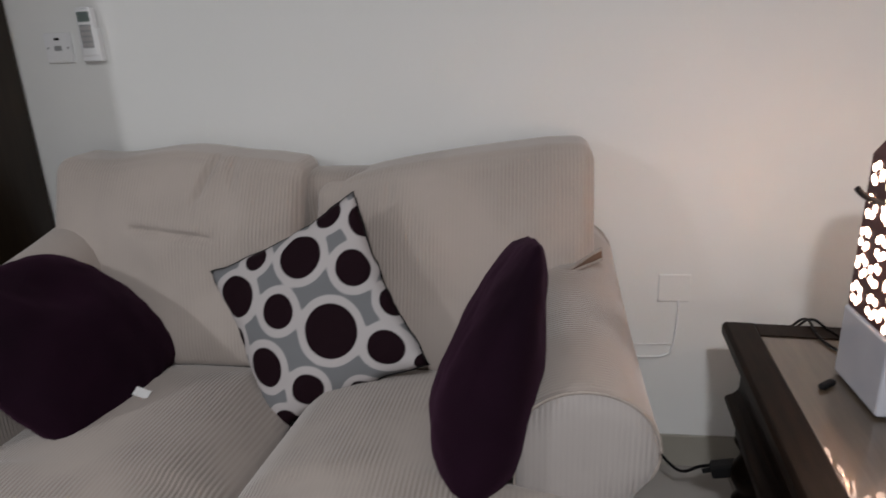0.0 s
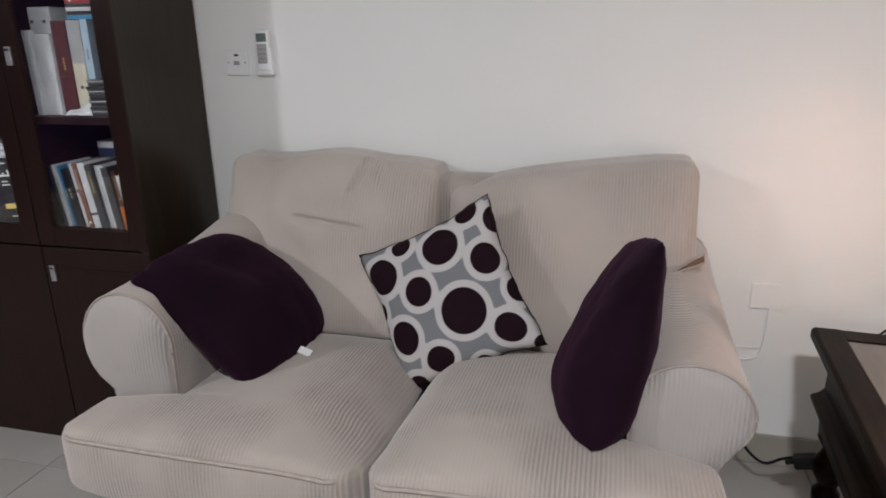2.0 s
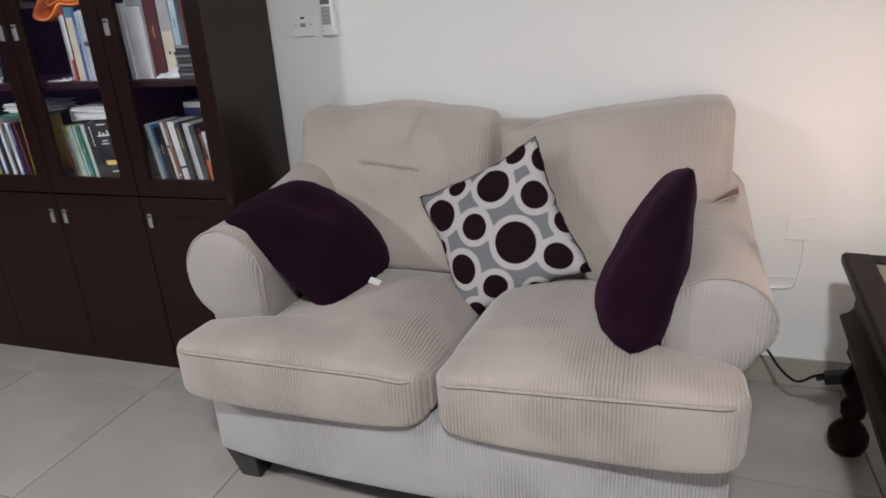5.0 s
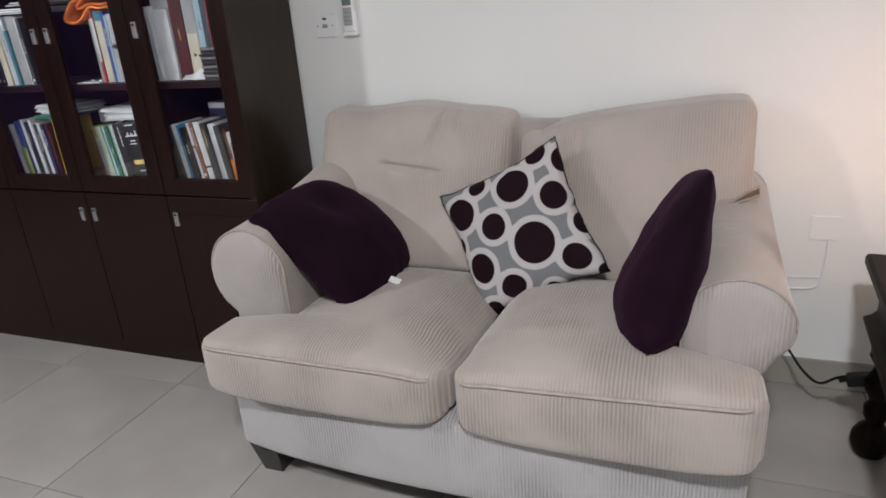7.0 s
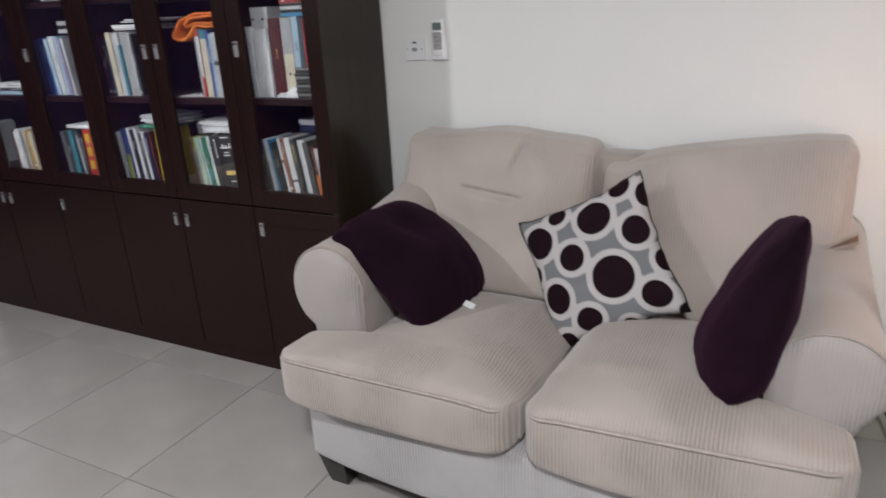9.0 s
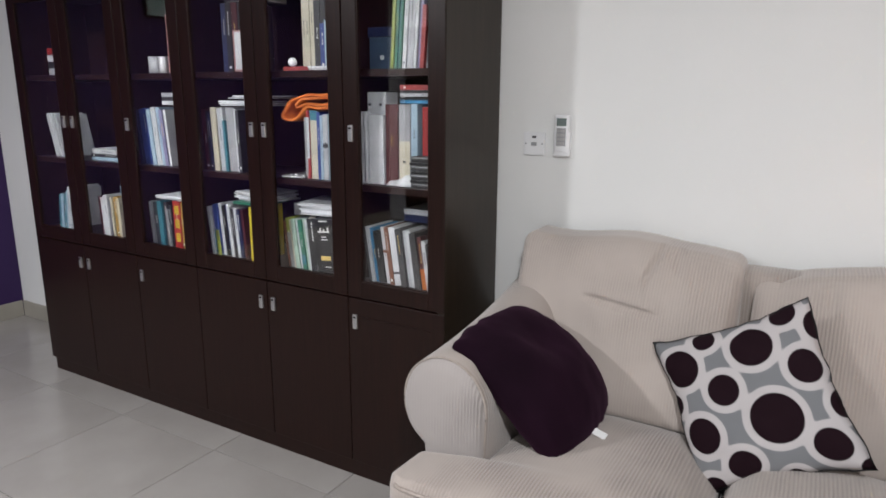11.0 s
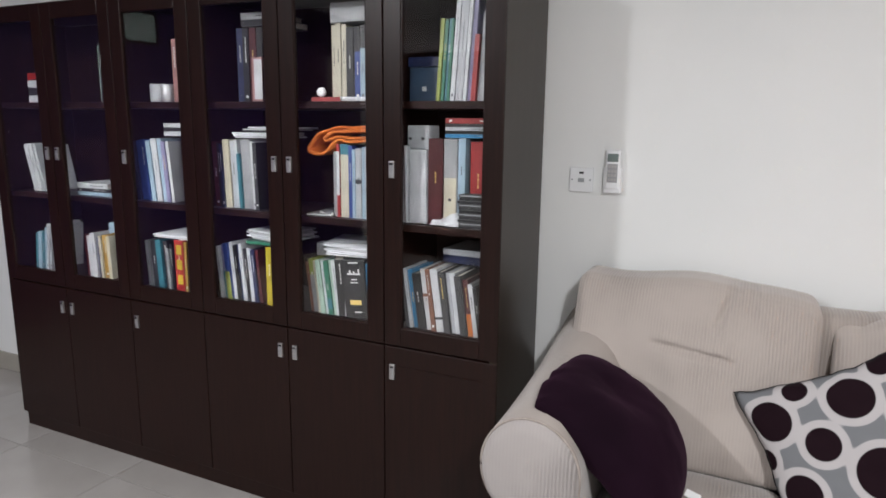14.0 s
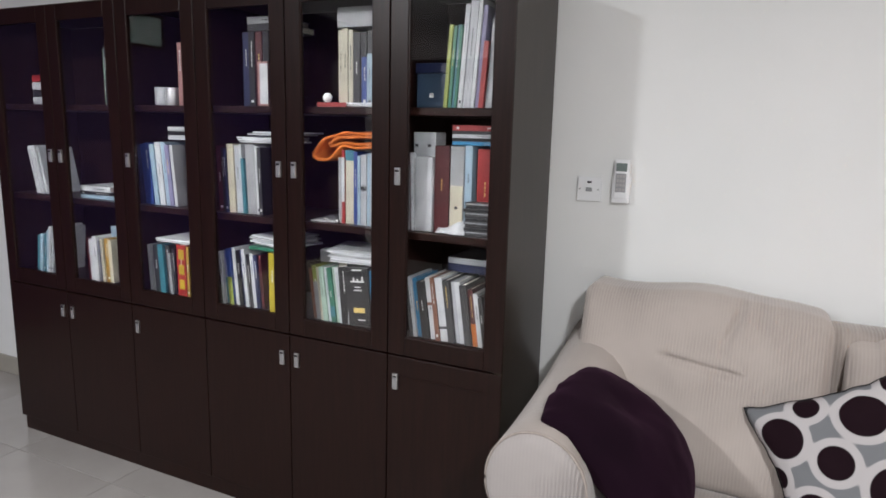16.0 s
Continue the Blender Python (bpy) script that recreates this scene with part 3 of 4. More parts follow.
for k in range(6):
    a, b = CX1 - DW * (k + 1) + 0.002, CX1 - DW * k - 0.002
    hx = a + 0.033 if k in (0, 1, 3, 4) else b - 0.033
    z0, z1, st = 0.786, CH - 0.004, 0.066
    frame_bm = box(a, a + st, CF - 0.0005, CF + 0.022, z0, z1)
    box(b - st, b, CF - 0.0005, CF + 0.022, z0, z1, frame_bm)
    box(a + st, b - st, CF - 0.0005, CF + 0.022, z0, z0 + st, frame_bm)
    box(a + st, b - st, CF - 0.0005, CF + 0.022, z1 - st, z1, frame_bm)
    door = case_part("glazed_door", frame_bm, WOOD, "framed door with a clear glass pane", bevel=0.002)
    pane = case_part("pane", box(a + st - 0.004, b - st + 0.004, CF + 0.009, CF + 0.013, z0 + st - 0.004, z1 - st + 0.004), GLASS, "clear glass pane", door, 0)
    pane.visible_shadow = False
    bead = bmesh.new()
    for q in ((a + st, a + st + 0.004, z0 + st, z1 - st), (b - st - 0.004, b - st, z0 + st, z1 - st), (a + st + 0.004, b - st - 0.004, z0 + st, z0 + st + 0.004)):
        box(q[0], q[1], CF + 0.003, CF + 0.0085, q[2], q[3], bead)
    case_part("glazing_bead", bead, WOOD, "", door, 0)
    handle(door, hx, 1.415)
    low = case_part("lower_door", box(a, b, CF - 0.0005, CF + 0.02, 0.072, 0.779), WOOD, "plain dark slab door", bevel=0.002)
    if k == 0:
        case_part("groove", box(a + 0.06, b - 0.06, CF - 0.004, CF - 0.0003, 0.703, 0.709), WOOD, "thin pressed line under the handle", low, 0)
    handle(low, hx, 0.685)

# ---- side table, lamp ----
TZ = 0.65
table = thing("side_table", "dark carved wooden side table with an inset glossy top", "table", at=pose(0.255, 1.94, 0, 0, 0, -4))


def table_part(name, bm, material, label="", smooth=False, bevel=0.0):
    return part(name, bm, material, table, label, smooth, bevel)


TL, TW = 0.95, 0.62
lip = [(-0.0, TZ - 0.030), (0.012, TZ - 0.05), (0.02, TZ - 0.055), (0.075, TZ - 0.055), (0.075, TZ - 0.001), (0.07, TZ), (0.008, TZ), (0.0, TZ - 0.008)]
GLOSS_TOP = vary(mat("glass_over_veneer", (0.1, 0.08, 0.06), 0.3, coat=1.0), (0.062, 0.047, 0.033), (0.095, 0.073, 0.052), 7.0, detail=6.0, stretch=(9, 1, 1))
bsdf(GLOSS_TOP).inputs["Coat Roughness"].default_value = 0.015
bsdf(GLOSS_TOP).inputs["Coat IOR"].default_value = 1.42
table_part("top_frame", extrude(lip, -TL, 0.0, "Y"), TABLE_WOOD, "moulded dark wood rim", bevel=0.002)
table_part("top_frame", extrude([(TW - x, z) for x, z in lip], -TL, 0.0, "Y"), TABLE_WOOD, bevel=0.002)
table_part("top_frame", box(0.0755, TW - 0.0755, -0.07, -0.002, TZ - 0.05, TZ - 0.0005), TABLE_WOOD, bevel=0.002)
table_part("top_frame", box(0.0755, TW - 0.0755, -TL + 0.002, -TL + 0.07, TZ - 0.05, TZ - 0.0005), TABLE_WOOD, bevel=0.002)
table_part("inset_top", box(0.0758, TW - 0.0758, -TL + 0.0703, -0.0703, TZ - 0.03, TZ - 0.004), GLOSS_TOP, "glossy grey-brown inset top")
for out, a0 in ((1, 0.0), (-1, TW)):
    rail = [(0.045, TZ - 0.056), (0.068, TZ - 0.056), (0.068, 0.362), (0.046, 0.355), (0.040, 0.44), (0.018, 0.452), (0.010, 0.462), (0.012, 0.472), (0.030, 0.480), (0.042, 0.495)]
    table_part("apron", extrude([(a0 + out * x, z) for x, z in rail], -TL + 0.06, -0.06, "Y"), TABLE_WOOD, "deep moulded apron rail with a projecting ledge", bevel=0.002)
for q in (-0.068, -TL + 0.045):
    table_part("apron", box(0.069, TW - 0.069, q, q + 0.022, 0.36, TZ - 0.056), TABLE_WOOD, bevel=0.002)
turned = [(0.03, TZ - 0.056), (0.03, 0.375), (0.045, 0.355), (0.036, 0.338), (0.026, 0.32), (0.032, 0.30), (0.046, 0.275), (0.046, 0.245), (0.030, 0.215), (0.024, 0.198), (0.037, 0.178),
          (0.035, 0.145), (0.022, 0.125), (0.04, 0.105), (0.057, 0.075), (0.058, 0.045), (0.045, 0.012), (0.028, 0.0)]
for lx, ly in ((0.085, -0.085), (TW - 0.085, -0.085), (0.085, -TL + 0.085), (TW - 0.085, -TL + 0.085)):
    table_part("leg", lathe(turned[::-1], 20, centre=(lx, ly)), TABLE_WOOD, "turned baluster leg with a ball foot", True)

COVER_GREEN = vary(mat("green_print", (0.35, 0.45, 0.42), 0.5), (0.3, 0.42, 0.38), (0.5, 0.58, 0.55), 7.0)
GLOW = mat("glowing_petals", (1.0, 0.8, 0.6), 0.5, emit=(1.0, 0.68, 0.53), power=16.0)
SHADE_RED = vary(mat("dark_red_pierced_shade", (0.06, 0.012, 0.014), 0.5), (0.05, 0.01, 0.012), (0.085, 0.018, 0.02), 12.0)
CERAMIC = vary(mat("pale_lilac_ceramic", (0.62, 0.62, 0.68), 0.25, coat=0.3), (0.58, 0.59, 0.66), (0.68, 0.68, 0.73), 6.0)
lamp = thing("table_lamp", "lit table lamp, pierced dark red shade, pale block base", "lamp", at=LAMP)
HW = 0.09
part("base", box(-HW - 0.004, HW + 0.004, -HW - 0.004, HW + 0.004, 0.001, 0.157), CERAMIC, lamp, "pale glazed block base", bevel=0.006)
part("shade", extrude([(-HW, 0.158), (HW, 0.158), (HW, 0.475), (HW - 0.04, 0.53), (-HW + 0.04, 0.53), (-HW, 0.475)], -HW, HW, "Y"), SHADE_RED, lamp, "dark red metal shade with flower cut-outs", bevel=0.003)
rnd = random.Random(4)
for side in range(4):
    petals = bmesh.new()
    for i in range(3):
        for j in range(5):
            cx, cz = -0.058 + 0.058 * i + rnd.uniform(-0.006, 0.006), 0.19 + 0.062 * j + rnd.uniform(-0.006, 0.006)
            for k in range(6):
                a = k * math.pi / 3 + rnd.random()
                c = Vector((cx + 0.017 * math.cos(a), 0, cz + 0.017 * math.sin(a)))
                vs = [petals.verts.new((c.x + 0.0088 * math.cos(b), -HW - 0.0012, c.z + 0.0088 * math.sin(b))) for b in (q * math.pi / 4 for q in range(8))]
                petals.faces.new(vs)
    bmesh.ops.rotate(petals, verts=petals.verts[:], cent=(0, 0, 0), matrix=Matrix.Rotation(side * math.pi / 2, 3, "Z"))
    part("pierced_panel", petals, GLOW, lamp, "glowing flower-shaped cut-outs")
leaf = bmesh.new()
tube(glide([(-HW + 0.002, 0.01, 0.395), (-HW - 0.02, 0.01, 0.40), (-HW - 0.04, 0.01, 0.411), (-HW - 0.055, 0.01, 0.425)], 5), 0.006, 8, leaf)
part("hook", leaf, BLACK, lamp, "dark curved hook at the side", True)

# ---- small things ----


def cable(name, points, r, material, label):
    return tagged(part(name, tube(glide(points, 8), r, 8), material, smooth=True), label, "cable")


picture = thing("framed_picture", "dark-framed pale green print on the purple wall", "picture", at=(X0 + 0.0005, 0.0, 2.28))
part("print", box(0.004, 0.012, -0.17, 0.17, -0.105, 0.105), COVER_GREEN, picture, "pale green-grey print")
fr = bmesh.new()
for q in ((-0.19, 0.19, 0.105, 0.125), (-0.19, 0.19, -0.125, -0.105), (-0.19, -0.17, -0.105, 0.105), (0.17, 0.19, -0.105, 0.105)):
    box(0.0, 0.02, q[0], q[1], q[2], q[3], fr)
part("frame", fr, TABLE_WOOD, picture, "thin dark wooden frame")
cable("cable", [(-0.09, 2.14, 0.34), (0.02, 2.13, 0.30), (0.10, 2.10, 0.225), (0.145, 2.05, 0.175), (0.178, 2.0, 0.160), (0.20, 1.96, 0.175), (0.225, 1.915, 0.225), (0.25, 1.885, 0.255)], 0.0045, BLACK, "thin black power cable slung between sofa and table")
adapter = thing("power_adapter", "small black plug adapter against the table leg", "adapter", at=pose(0.275, 1.872, 0.255, 0, -20, -14))
part("body", box(-0.03, 0.035, -0.02, 0.02, -0.018, 0.018), BLACK, adapter, bevel=0.006)
part("strain_relief", tube([(-0.03, 0, 0.0), (-0.052, 0.0, -0.002)], 0.007, 8), BLACK, adapter)
inline = thing("inline_switch", "small black cable switch lying on the table", "switch", at=pose(0.385, 1.63, TZ - 0.004, 0, 0, 38))
part("body", box(-0.022, 0.022, -0.008, 0.008, 0.0005, 0.013), BLACK, inline, bevel=0.005)
cable("cable", [(0.47, 2.19, 0.45), (0.46, 2.03, 0.60), (0.458, 1.945, 0.657), (0.455, 1.86, 0.651), (0.467, 1.80, 0.651), (0.49, 1.76, 0.651)], 0.0035, BLACK, "thin dark lamp cable over the table edge")
cable("cable", [(0.49, 2.19, 0.45), (0.475, 2.03, 0.60), (0.472, 1.945, 0.657), (0.492, 1.90, 0.651), (0.51, 1.84, 0.651), (0.53, 1.79, 0.651)], 0.0035, BLACK, "second dark cable over the table edge")

switch = thing("wall_switch", "square white switched wall plate with a neon", "switch", at=(-1.642, Y1 - 0.0002, 1.376))
part("plate", box(-0.043, 0.043, -0.0115, 0, -0.043, 0.043), PLASTIC, switch, bevel=0.002)
part("rocker", box(-0.011, 0.011, -0.015, -0.0105, -0.008, 0.006), GREY_PLASTIC, switch, "small grey rocker", bevel=0.001)
part("neon", box(-0.008, 0.008, -0.013, -0.0105, 0.022, 0.029), BLACK, switch, "small dark indicator")
for sx in (-0.033, 0.033):
    screw = lathe([(0.003, 0), (0.003, 0.002)], 10)
    bmesh.ops.rotate(screw, verts=screw.verts[:], cent=(0, 0, 0), matrix=Matrix.Rotation(math.pi / 2, 3, "X"))
    bmesh.ops.translate(screw, verts=screw.verts[:], vec=(sx, -0.011, 0))
    part("screw", screw, GREY_PLASTIC, switch)
remote = thing("ac_remote", "white air conditioner remote in a wall holder", "remote control", at=(-1.528, Y1 - 0.0002, 1.408))
part("holder", box(-0.031, 0.031, -0.026, 0, -0.074, 0.02), PLASTIC, remote, "white wall holder", bevel=0.004)
part("body", box(-0.026, 0.026, -0.030, -0.005, -0.06, 0.078), PLASTIC, remote, bevel=0.006)
part("screen", box(-0.019, 0.019, -0.0315, -0.029, 0.038, 0.066), LCD, remote, "grey display", bevel=0.001)
part("keypad", box(-0.018, 0.018, -0.0315, -0.029, -0.035, 0.030), GREY_PLASTIC, remote, "grey key field", bevel=0.001)
for i in range(3):
    for j in range(4):
        part("button", box(-0.015 + 0.011 * i, -0.007 + 0.011 * i, -0.0328, -0.031, -0.031 + 0.0155 * j, -0.021 + 0.0155 * j), KEY_GREY, remote)
sock = thing("wall_socket", "small white socket plate low on the wall", "socket", at=(0.193, Y1 - 0.0002, 0.623))
part("plate", box(-0.046, 0.046, -0.0055, 0, -0.044, 0.044), WALL, sock, bevel=0.004)
cable("cable", [(0.207, 2.226, 0.585), (0.208, 2.226, 0.55), (0.207, 2.226, 0.51), (0.203, 2.226, 0.45), (0.192, 2.226, 0.41), (0.165, 2.226, 0.396), (0.13, 2.226, 0.393), (0.06, 2.226, 0.392)], 0.0032, PLASTIC, "thin white cable looping down the white wall")
cable("cable", [(0.199, 2.2265, 0.439), (0.165, 2.2265, 0.438), (0.12, 2.2265, 0.436), (0.05, 2.2265, 0.434)], 0.0018, PLASTIC, "second thin white cable along the wall")

# ---- books and other things on the shelves ----
TONES = {
    "white": (0.62, 0.64, 0.66), "grey": (0.34, 0.35, 0.36), "pale grey": (0.48, 0.50, 0.52), "black": (0.018, 0.018, 0.02), "dark grey": (0.042, 0.042, 0.046),
    "blue": (0.03, 0.07, 0.30), "sky blue": (0.03, 0.27, 0.52), "pale blue": (0.36, 0.50, 0.60), "navy": (0.015, 0.025, 0.09), "brown": (0.22, 0.08, 0.04),
    "maroon": (0.09, 0.012, 0.015), "red": (0.42, 0.025, 0.025), "cream": (0.58, 0.54, 0.42), "green": (0.03, 0.20, 0.12), "mint": (0.40, 0.55, 0.45),
    "olive": (0.34, 0.40, 0.07), "yellow": (0.62, 0.48, 0.03), "ochre": (0.50, 0.30, 0.06), "teal": (0.05, 0.22, 0.28), "slate": (0.055, 0.10, 0.17), "lilac": (0.30, 0.28, 0.46), "pink": (0.42, 0.22, 0.20), "orange": (0.62, 0.17, 0.02)}
PAPER = vary(mat("page_edges", (0.6, 0.57, 0.5), 0.85), (0.56, 0.53, 0.46), (0.68, 0.65, 0.58), 40.0, stretch=(30, 1, 1))
TONES = {k: tuple(v * (0.68 if min(c) > 0.3 else 0.6) for v in c) for k, c in TONES.items()}
COVERS = {k: vary(mat("cover_" + k.replace(" ", "_"), c, 0.42), tuple(q * 0.82 for q in c), tuple(min(0.8, q * 1.12) for q in c), 14.0) for k, c in TONES.items()}
SHEET = vary(mat("white_paper", (0.6, 0.62, 0.64), 0.7), (0.55, 0.57, 0.6), (0.66, 0.67, 0.68), 20.0)
INK_DARK = mat("dark_print", (0.03, 0.03, 0.035), 0.5)
INK_PALE = mat("pale_print", (0.6, 0.6, 0.58), 0.5)
INK_GOLD = mat("gold_print", (0.55, 0.40, 0.12), 0.4)
brnd = random.Random(11)


def box_at(x0, x1, y0, y1, z0, z1):
    return box(x0, x1, y0, y1, z0, z1)


def book(x, y, z, thick, high, tone, lean=0.0, deep=0.17, flat=False, yaw=0.0, stripe=None):
    """A book on its foot at x, y, z with its spine to the front; lean turns its top to the left; flat lays it down."""
    m = pose(x, y, z, 0, 0, yaw) @ (pose(0, 0, 0, 0, 90, 0) @ pose(-thick, 0, 0) if flat else pose(0, 0, 0, 0, -lean, 0))
    words = f"{tone} book lying flat on a bookcase shelf" if flat else (f"{tone} book leaning among others on a bookcase shelf" if abs(lean) > 3 else f"{tone} book standing upright on a bookcase shelf")
    th = thing("book", words, "book", "books in the bookcase", m)
    c = 0.0022
    cover = bmesh.new()
    box(0, thick, 0, c, 0, high, cover)
    box(0, c, c, deep, 0, high, cover)
    box(thick - c, thick, c, deep, 0, high, cover)
    part("cover", cover, COVERS[tone], th)
    part("pages", box(c, thick - c, c, deep - 0.006, 0.004, high - 0.004), PAPER, th)
    if thick > 0.011 and brnd.random() < 0.7:
        ink = INK_DARK if sum(TONES[tone]) > 0.7 else (INK_GOLD if brnd.random() < 0.2 else INK_PALE)
        bars = bmesh.new()
        zz = high * brnd.uniform(0.45, 0.6)
        w = min(0.0022, thick * brnd.uniform(0.05, 0.10))
        for k in range(brnd.randint(3, 7)):
            ln = brnd.uniform(0.004, 0.013)
            box(thick / 2 - w, thick / 2 + w, -0.0006, 0.0002, zz, zz + ln, bars)
            zz += ln + 0.004
            if zz > high * 0.9:
                break
        if brnd.random() < 0.15:
            box(thick * 0.3, thick * 0.7, -0.0006, 0.0002, 0.015, 0.024, bars)
        part("spine_lettering", bars, ink, th, "unreadable lettering on the spine")["kind"] = "stuff"
    if stripe:
        part("spine_band", box(-0.0003, thick + 0.0003, -0.0008, 0.0004, high * stripe[1], high * stripe[2]), COVERS[stripe[0]], th, f"{stripe[0]} band on the spine")
    return th


def row(x, z, lean, items, y=1.872, tall=1.0):
    """Books side by side from x to the right; each item is thickness and height in centimetres and a tone, and may carry a spine band."""
    c = math.cos(math.radians(lean))
    for t, h, tone, *rest in items:
        book(x, y + brnd.uniform(-0.006, 0.01), z + 0.0012, t / 100, h * tall / 100, tone, lean + brnd.uniform(-0.25, 0.25) if lean else brnd.uniform(-0.2, 0.2), stripe=rest[0] if rest else None)
        x += t / 100 / c + 0.0018
    return x


def pile(x, y, z, items, yaw=0.0):
    """Books lying flat, from the lowest up: thickness and width in centimetres, tone."""
    for t, w, tone in items:
        book(x, y, z + 0.001, t / 100, w / 100, tone, flat=True, yaw=yaw + brnd.uniform(-4, 4), deep=0.2)
        z += t / 100 + 0.001
    return z


def papers(x, y, z, w, n, yaw, tone="white"):
    """A loose bundle of sheets, each a little askew."""
    th = thing("paper_stack", "loose bundle of white papers on top of books", "papers", at=pose(x, y, z, 0, 0, yaw))
    for k in range(n):
        bm = bmesh.new()
        m = pose(brnd.uniform(-0.012, 0.012), brnd.uniform(-0.008, 0.008), 0.0015 + 0.0072 * k, 0, 0, brnd.uniform(-7, 7))
        g = [[bm.verts.new(m @ Vector((w * (i / 6 - 0.5), 0.2 * j, 0.0055 * s + 0.010 * (i / 6 - 0.5) ** 2 * (k / n)))) for i in range(7)] for j in (0, 1) for s in (0, 1)]
        for r0, r1 in ((0, 1), (1, 3), (3, 2), (2, 0)):
            for i in range(6):
                bm.faces.new((g[r0][i], g[r0][i + 1], g[r1][i + 1], g[r1][i]))
        for i in (0, 6):
            bm.faces.new((g[0][i], g[1][i], g[3][i], g[2][i]))
        bmesh.ops.recalc_face_normals(bm, faces=bm.faces[:])
        part("sheaf", bm, SHEET if k % 3 else COVERS["white"], th)
    return th


def carton(name, x, y, z, w, d, h, tone, label, category):
    th = thing(name, label, category, at=(x, y, z + 0.001))
    part("body", box(0, w, 0, d, 0, h), COVERS[tone], th, bevel=0.003)
    return th


S1, S2, S3 = SHELF_TOPS


def gx(k):
    """Left edge of the pane of door k, counted from the sofa."""
    return CX1 - DW * (k + 1) + 0.07 - (0.012, 0.012, 0.02, 0.035, 0.035, 0.04)[k]


# door by the sofa: lower shelf
row(gx(0) - 0.005, S1, 8, [(1.2, 25, "dark grey"), (1.3, 25.5, "white"), (1.9, 25, "sky blue"), (3.0, 24, "black"), (2.2, 26, "white", ("brown", 0.55, 0.6)), (1.7, 26.5, "brown"), (2.8, 26.5, "white", ("dark grey", 0.2, 0.24)), (2.4, 26, "dark grey"),
                           (1.2, 25.5, "pale grey"), (2.2, 25.5, "white"), (2.6, 25, "dark grey"), (1.8, 23.5, "maroon", ("orange", 0.0, 0.4)), (1.6, 22, "white"), (1.4, 21, "black")], tall=0.86)
pile(gx(0) + 0.09, 1.98, S1 + 0.235, [(2.8, 23, "navy"), (2.2, 22, "pale grey")])
# middle shelf
row(gx(0) - 0.03, S2, 1.5, [(1.2, 27, "pale grey"), (0.9, 27, "maroon"), (1.0, 27, "white")])
carton("box_file", gx(0) + 0.004, 1.875, S2, 0.066, 0.2, 0.258, "white", "plain white upright box file on a shelf", "box file")
book(gx(0) + 0.074, 1.885, S2 + 0.0005, 0.055, 0.298, "maroon")
binder = carton("lever_file", gx(0) + 0.132, 1.885, S2, 0.052, 0.22, 0.298, "grey", "grey upright lever file with a cream lower label", "file")
part("label_panel", box(0.003, 0.049, -0.0012, 0, 0.005, 0.165), COVERS["cream"], binder, "cream spine label")
part("finger_hole", box(0.02, 0.031, -0.0022, -0.001, 0.085, 0.095), INK_DARK, binder)
book(gx(0) + 0.187, 1.885, S2 + 0.0005, 0.026, 0.300, "pale blue")
book(gx(0) + 0.226, 1.90, S2 + 0.0005, 0.058, 0.290, "red")
z = S2
for k in range(11):
    w = brnd.uniform(0.0, 0.008)
    cd = thing("disc_case", "clear disc case in a stack on the shelf", "disc case", "stack of disc cases", pose(gx(0) + 0.20 + w, 1.848 + w * 0.5, z + 0.0006, 0, 0, brnd.uniform(-3, 3)))
    part("tray", box(0, 0.115, 0, 0.045, 0, 0.0098), COVERS[("dark grey", "black", "dark grey", "black")[k % 4]], cd, bevel=0.001)
    part("insert", box(0.004, 0.111, -0.0006, 0, 0.0028, 0.0072), COVERS[("dark grey", "grey", "black")[k % 3]], cd)
    z += 0.0106
bm = bmesh.new()
for i in range(9):
    for j in range(5):
        bm.verts.new((0.12 * i / 8, 0.03 * math.sin(i * 0.9) * 0.3 + 0.012 * j, 0.002 + 0.013 * j * (0.4 + i / 8) + 0.004 * noise.noise(Vector((i, j, 2)))))
bm.verts.ensure_lookup_table()
for i in range(8):
    for j in range(4):
        bm.faces.new([bm.verts[q] for q in (i * 5 + j, i * 5 + j + 1, i * 5 + j + 6, i * 5 + j + 5)])
wrap = thing("paper_sleeve", "crumpled white paper sleeve propped on the shelf", "paper", at=pose(gx(0) + 0.095, 1.853, S2 + 0.001, 0, 0, 4))
sl = part("sheet", bm, COVERS["white"], wrap, smooth=True)
sl.modifiers.new("thick", "SOLIDIFY").thickness = 0.0015
pile(gx(0) + 0.13, 1.90, S2 + 0.301, [(1.2, 20, "sky blue"), (1.0, 18, "black"), (1.2, 19, "pale grey"), (1.0, 17, "dark grey"), (1.8, 22, "red")], 2)
tin = carton("small_box", gx(0) - 0.012, 1.89, S2 + 0.259, 0.085, 0.08, 0.082, "pale grey", "small pale cardboard box on top of the files", "box")
part("dark_spot", box(0.006, 0.018, -0.001, 0, 0.032, 0.042), INK_DARK, tin)
part("dark_spot", box(0.055, 0.067, -0.001, 0, 0.032, 0.042), INK_DARK, tin)
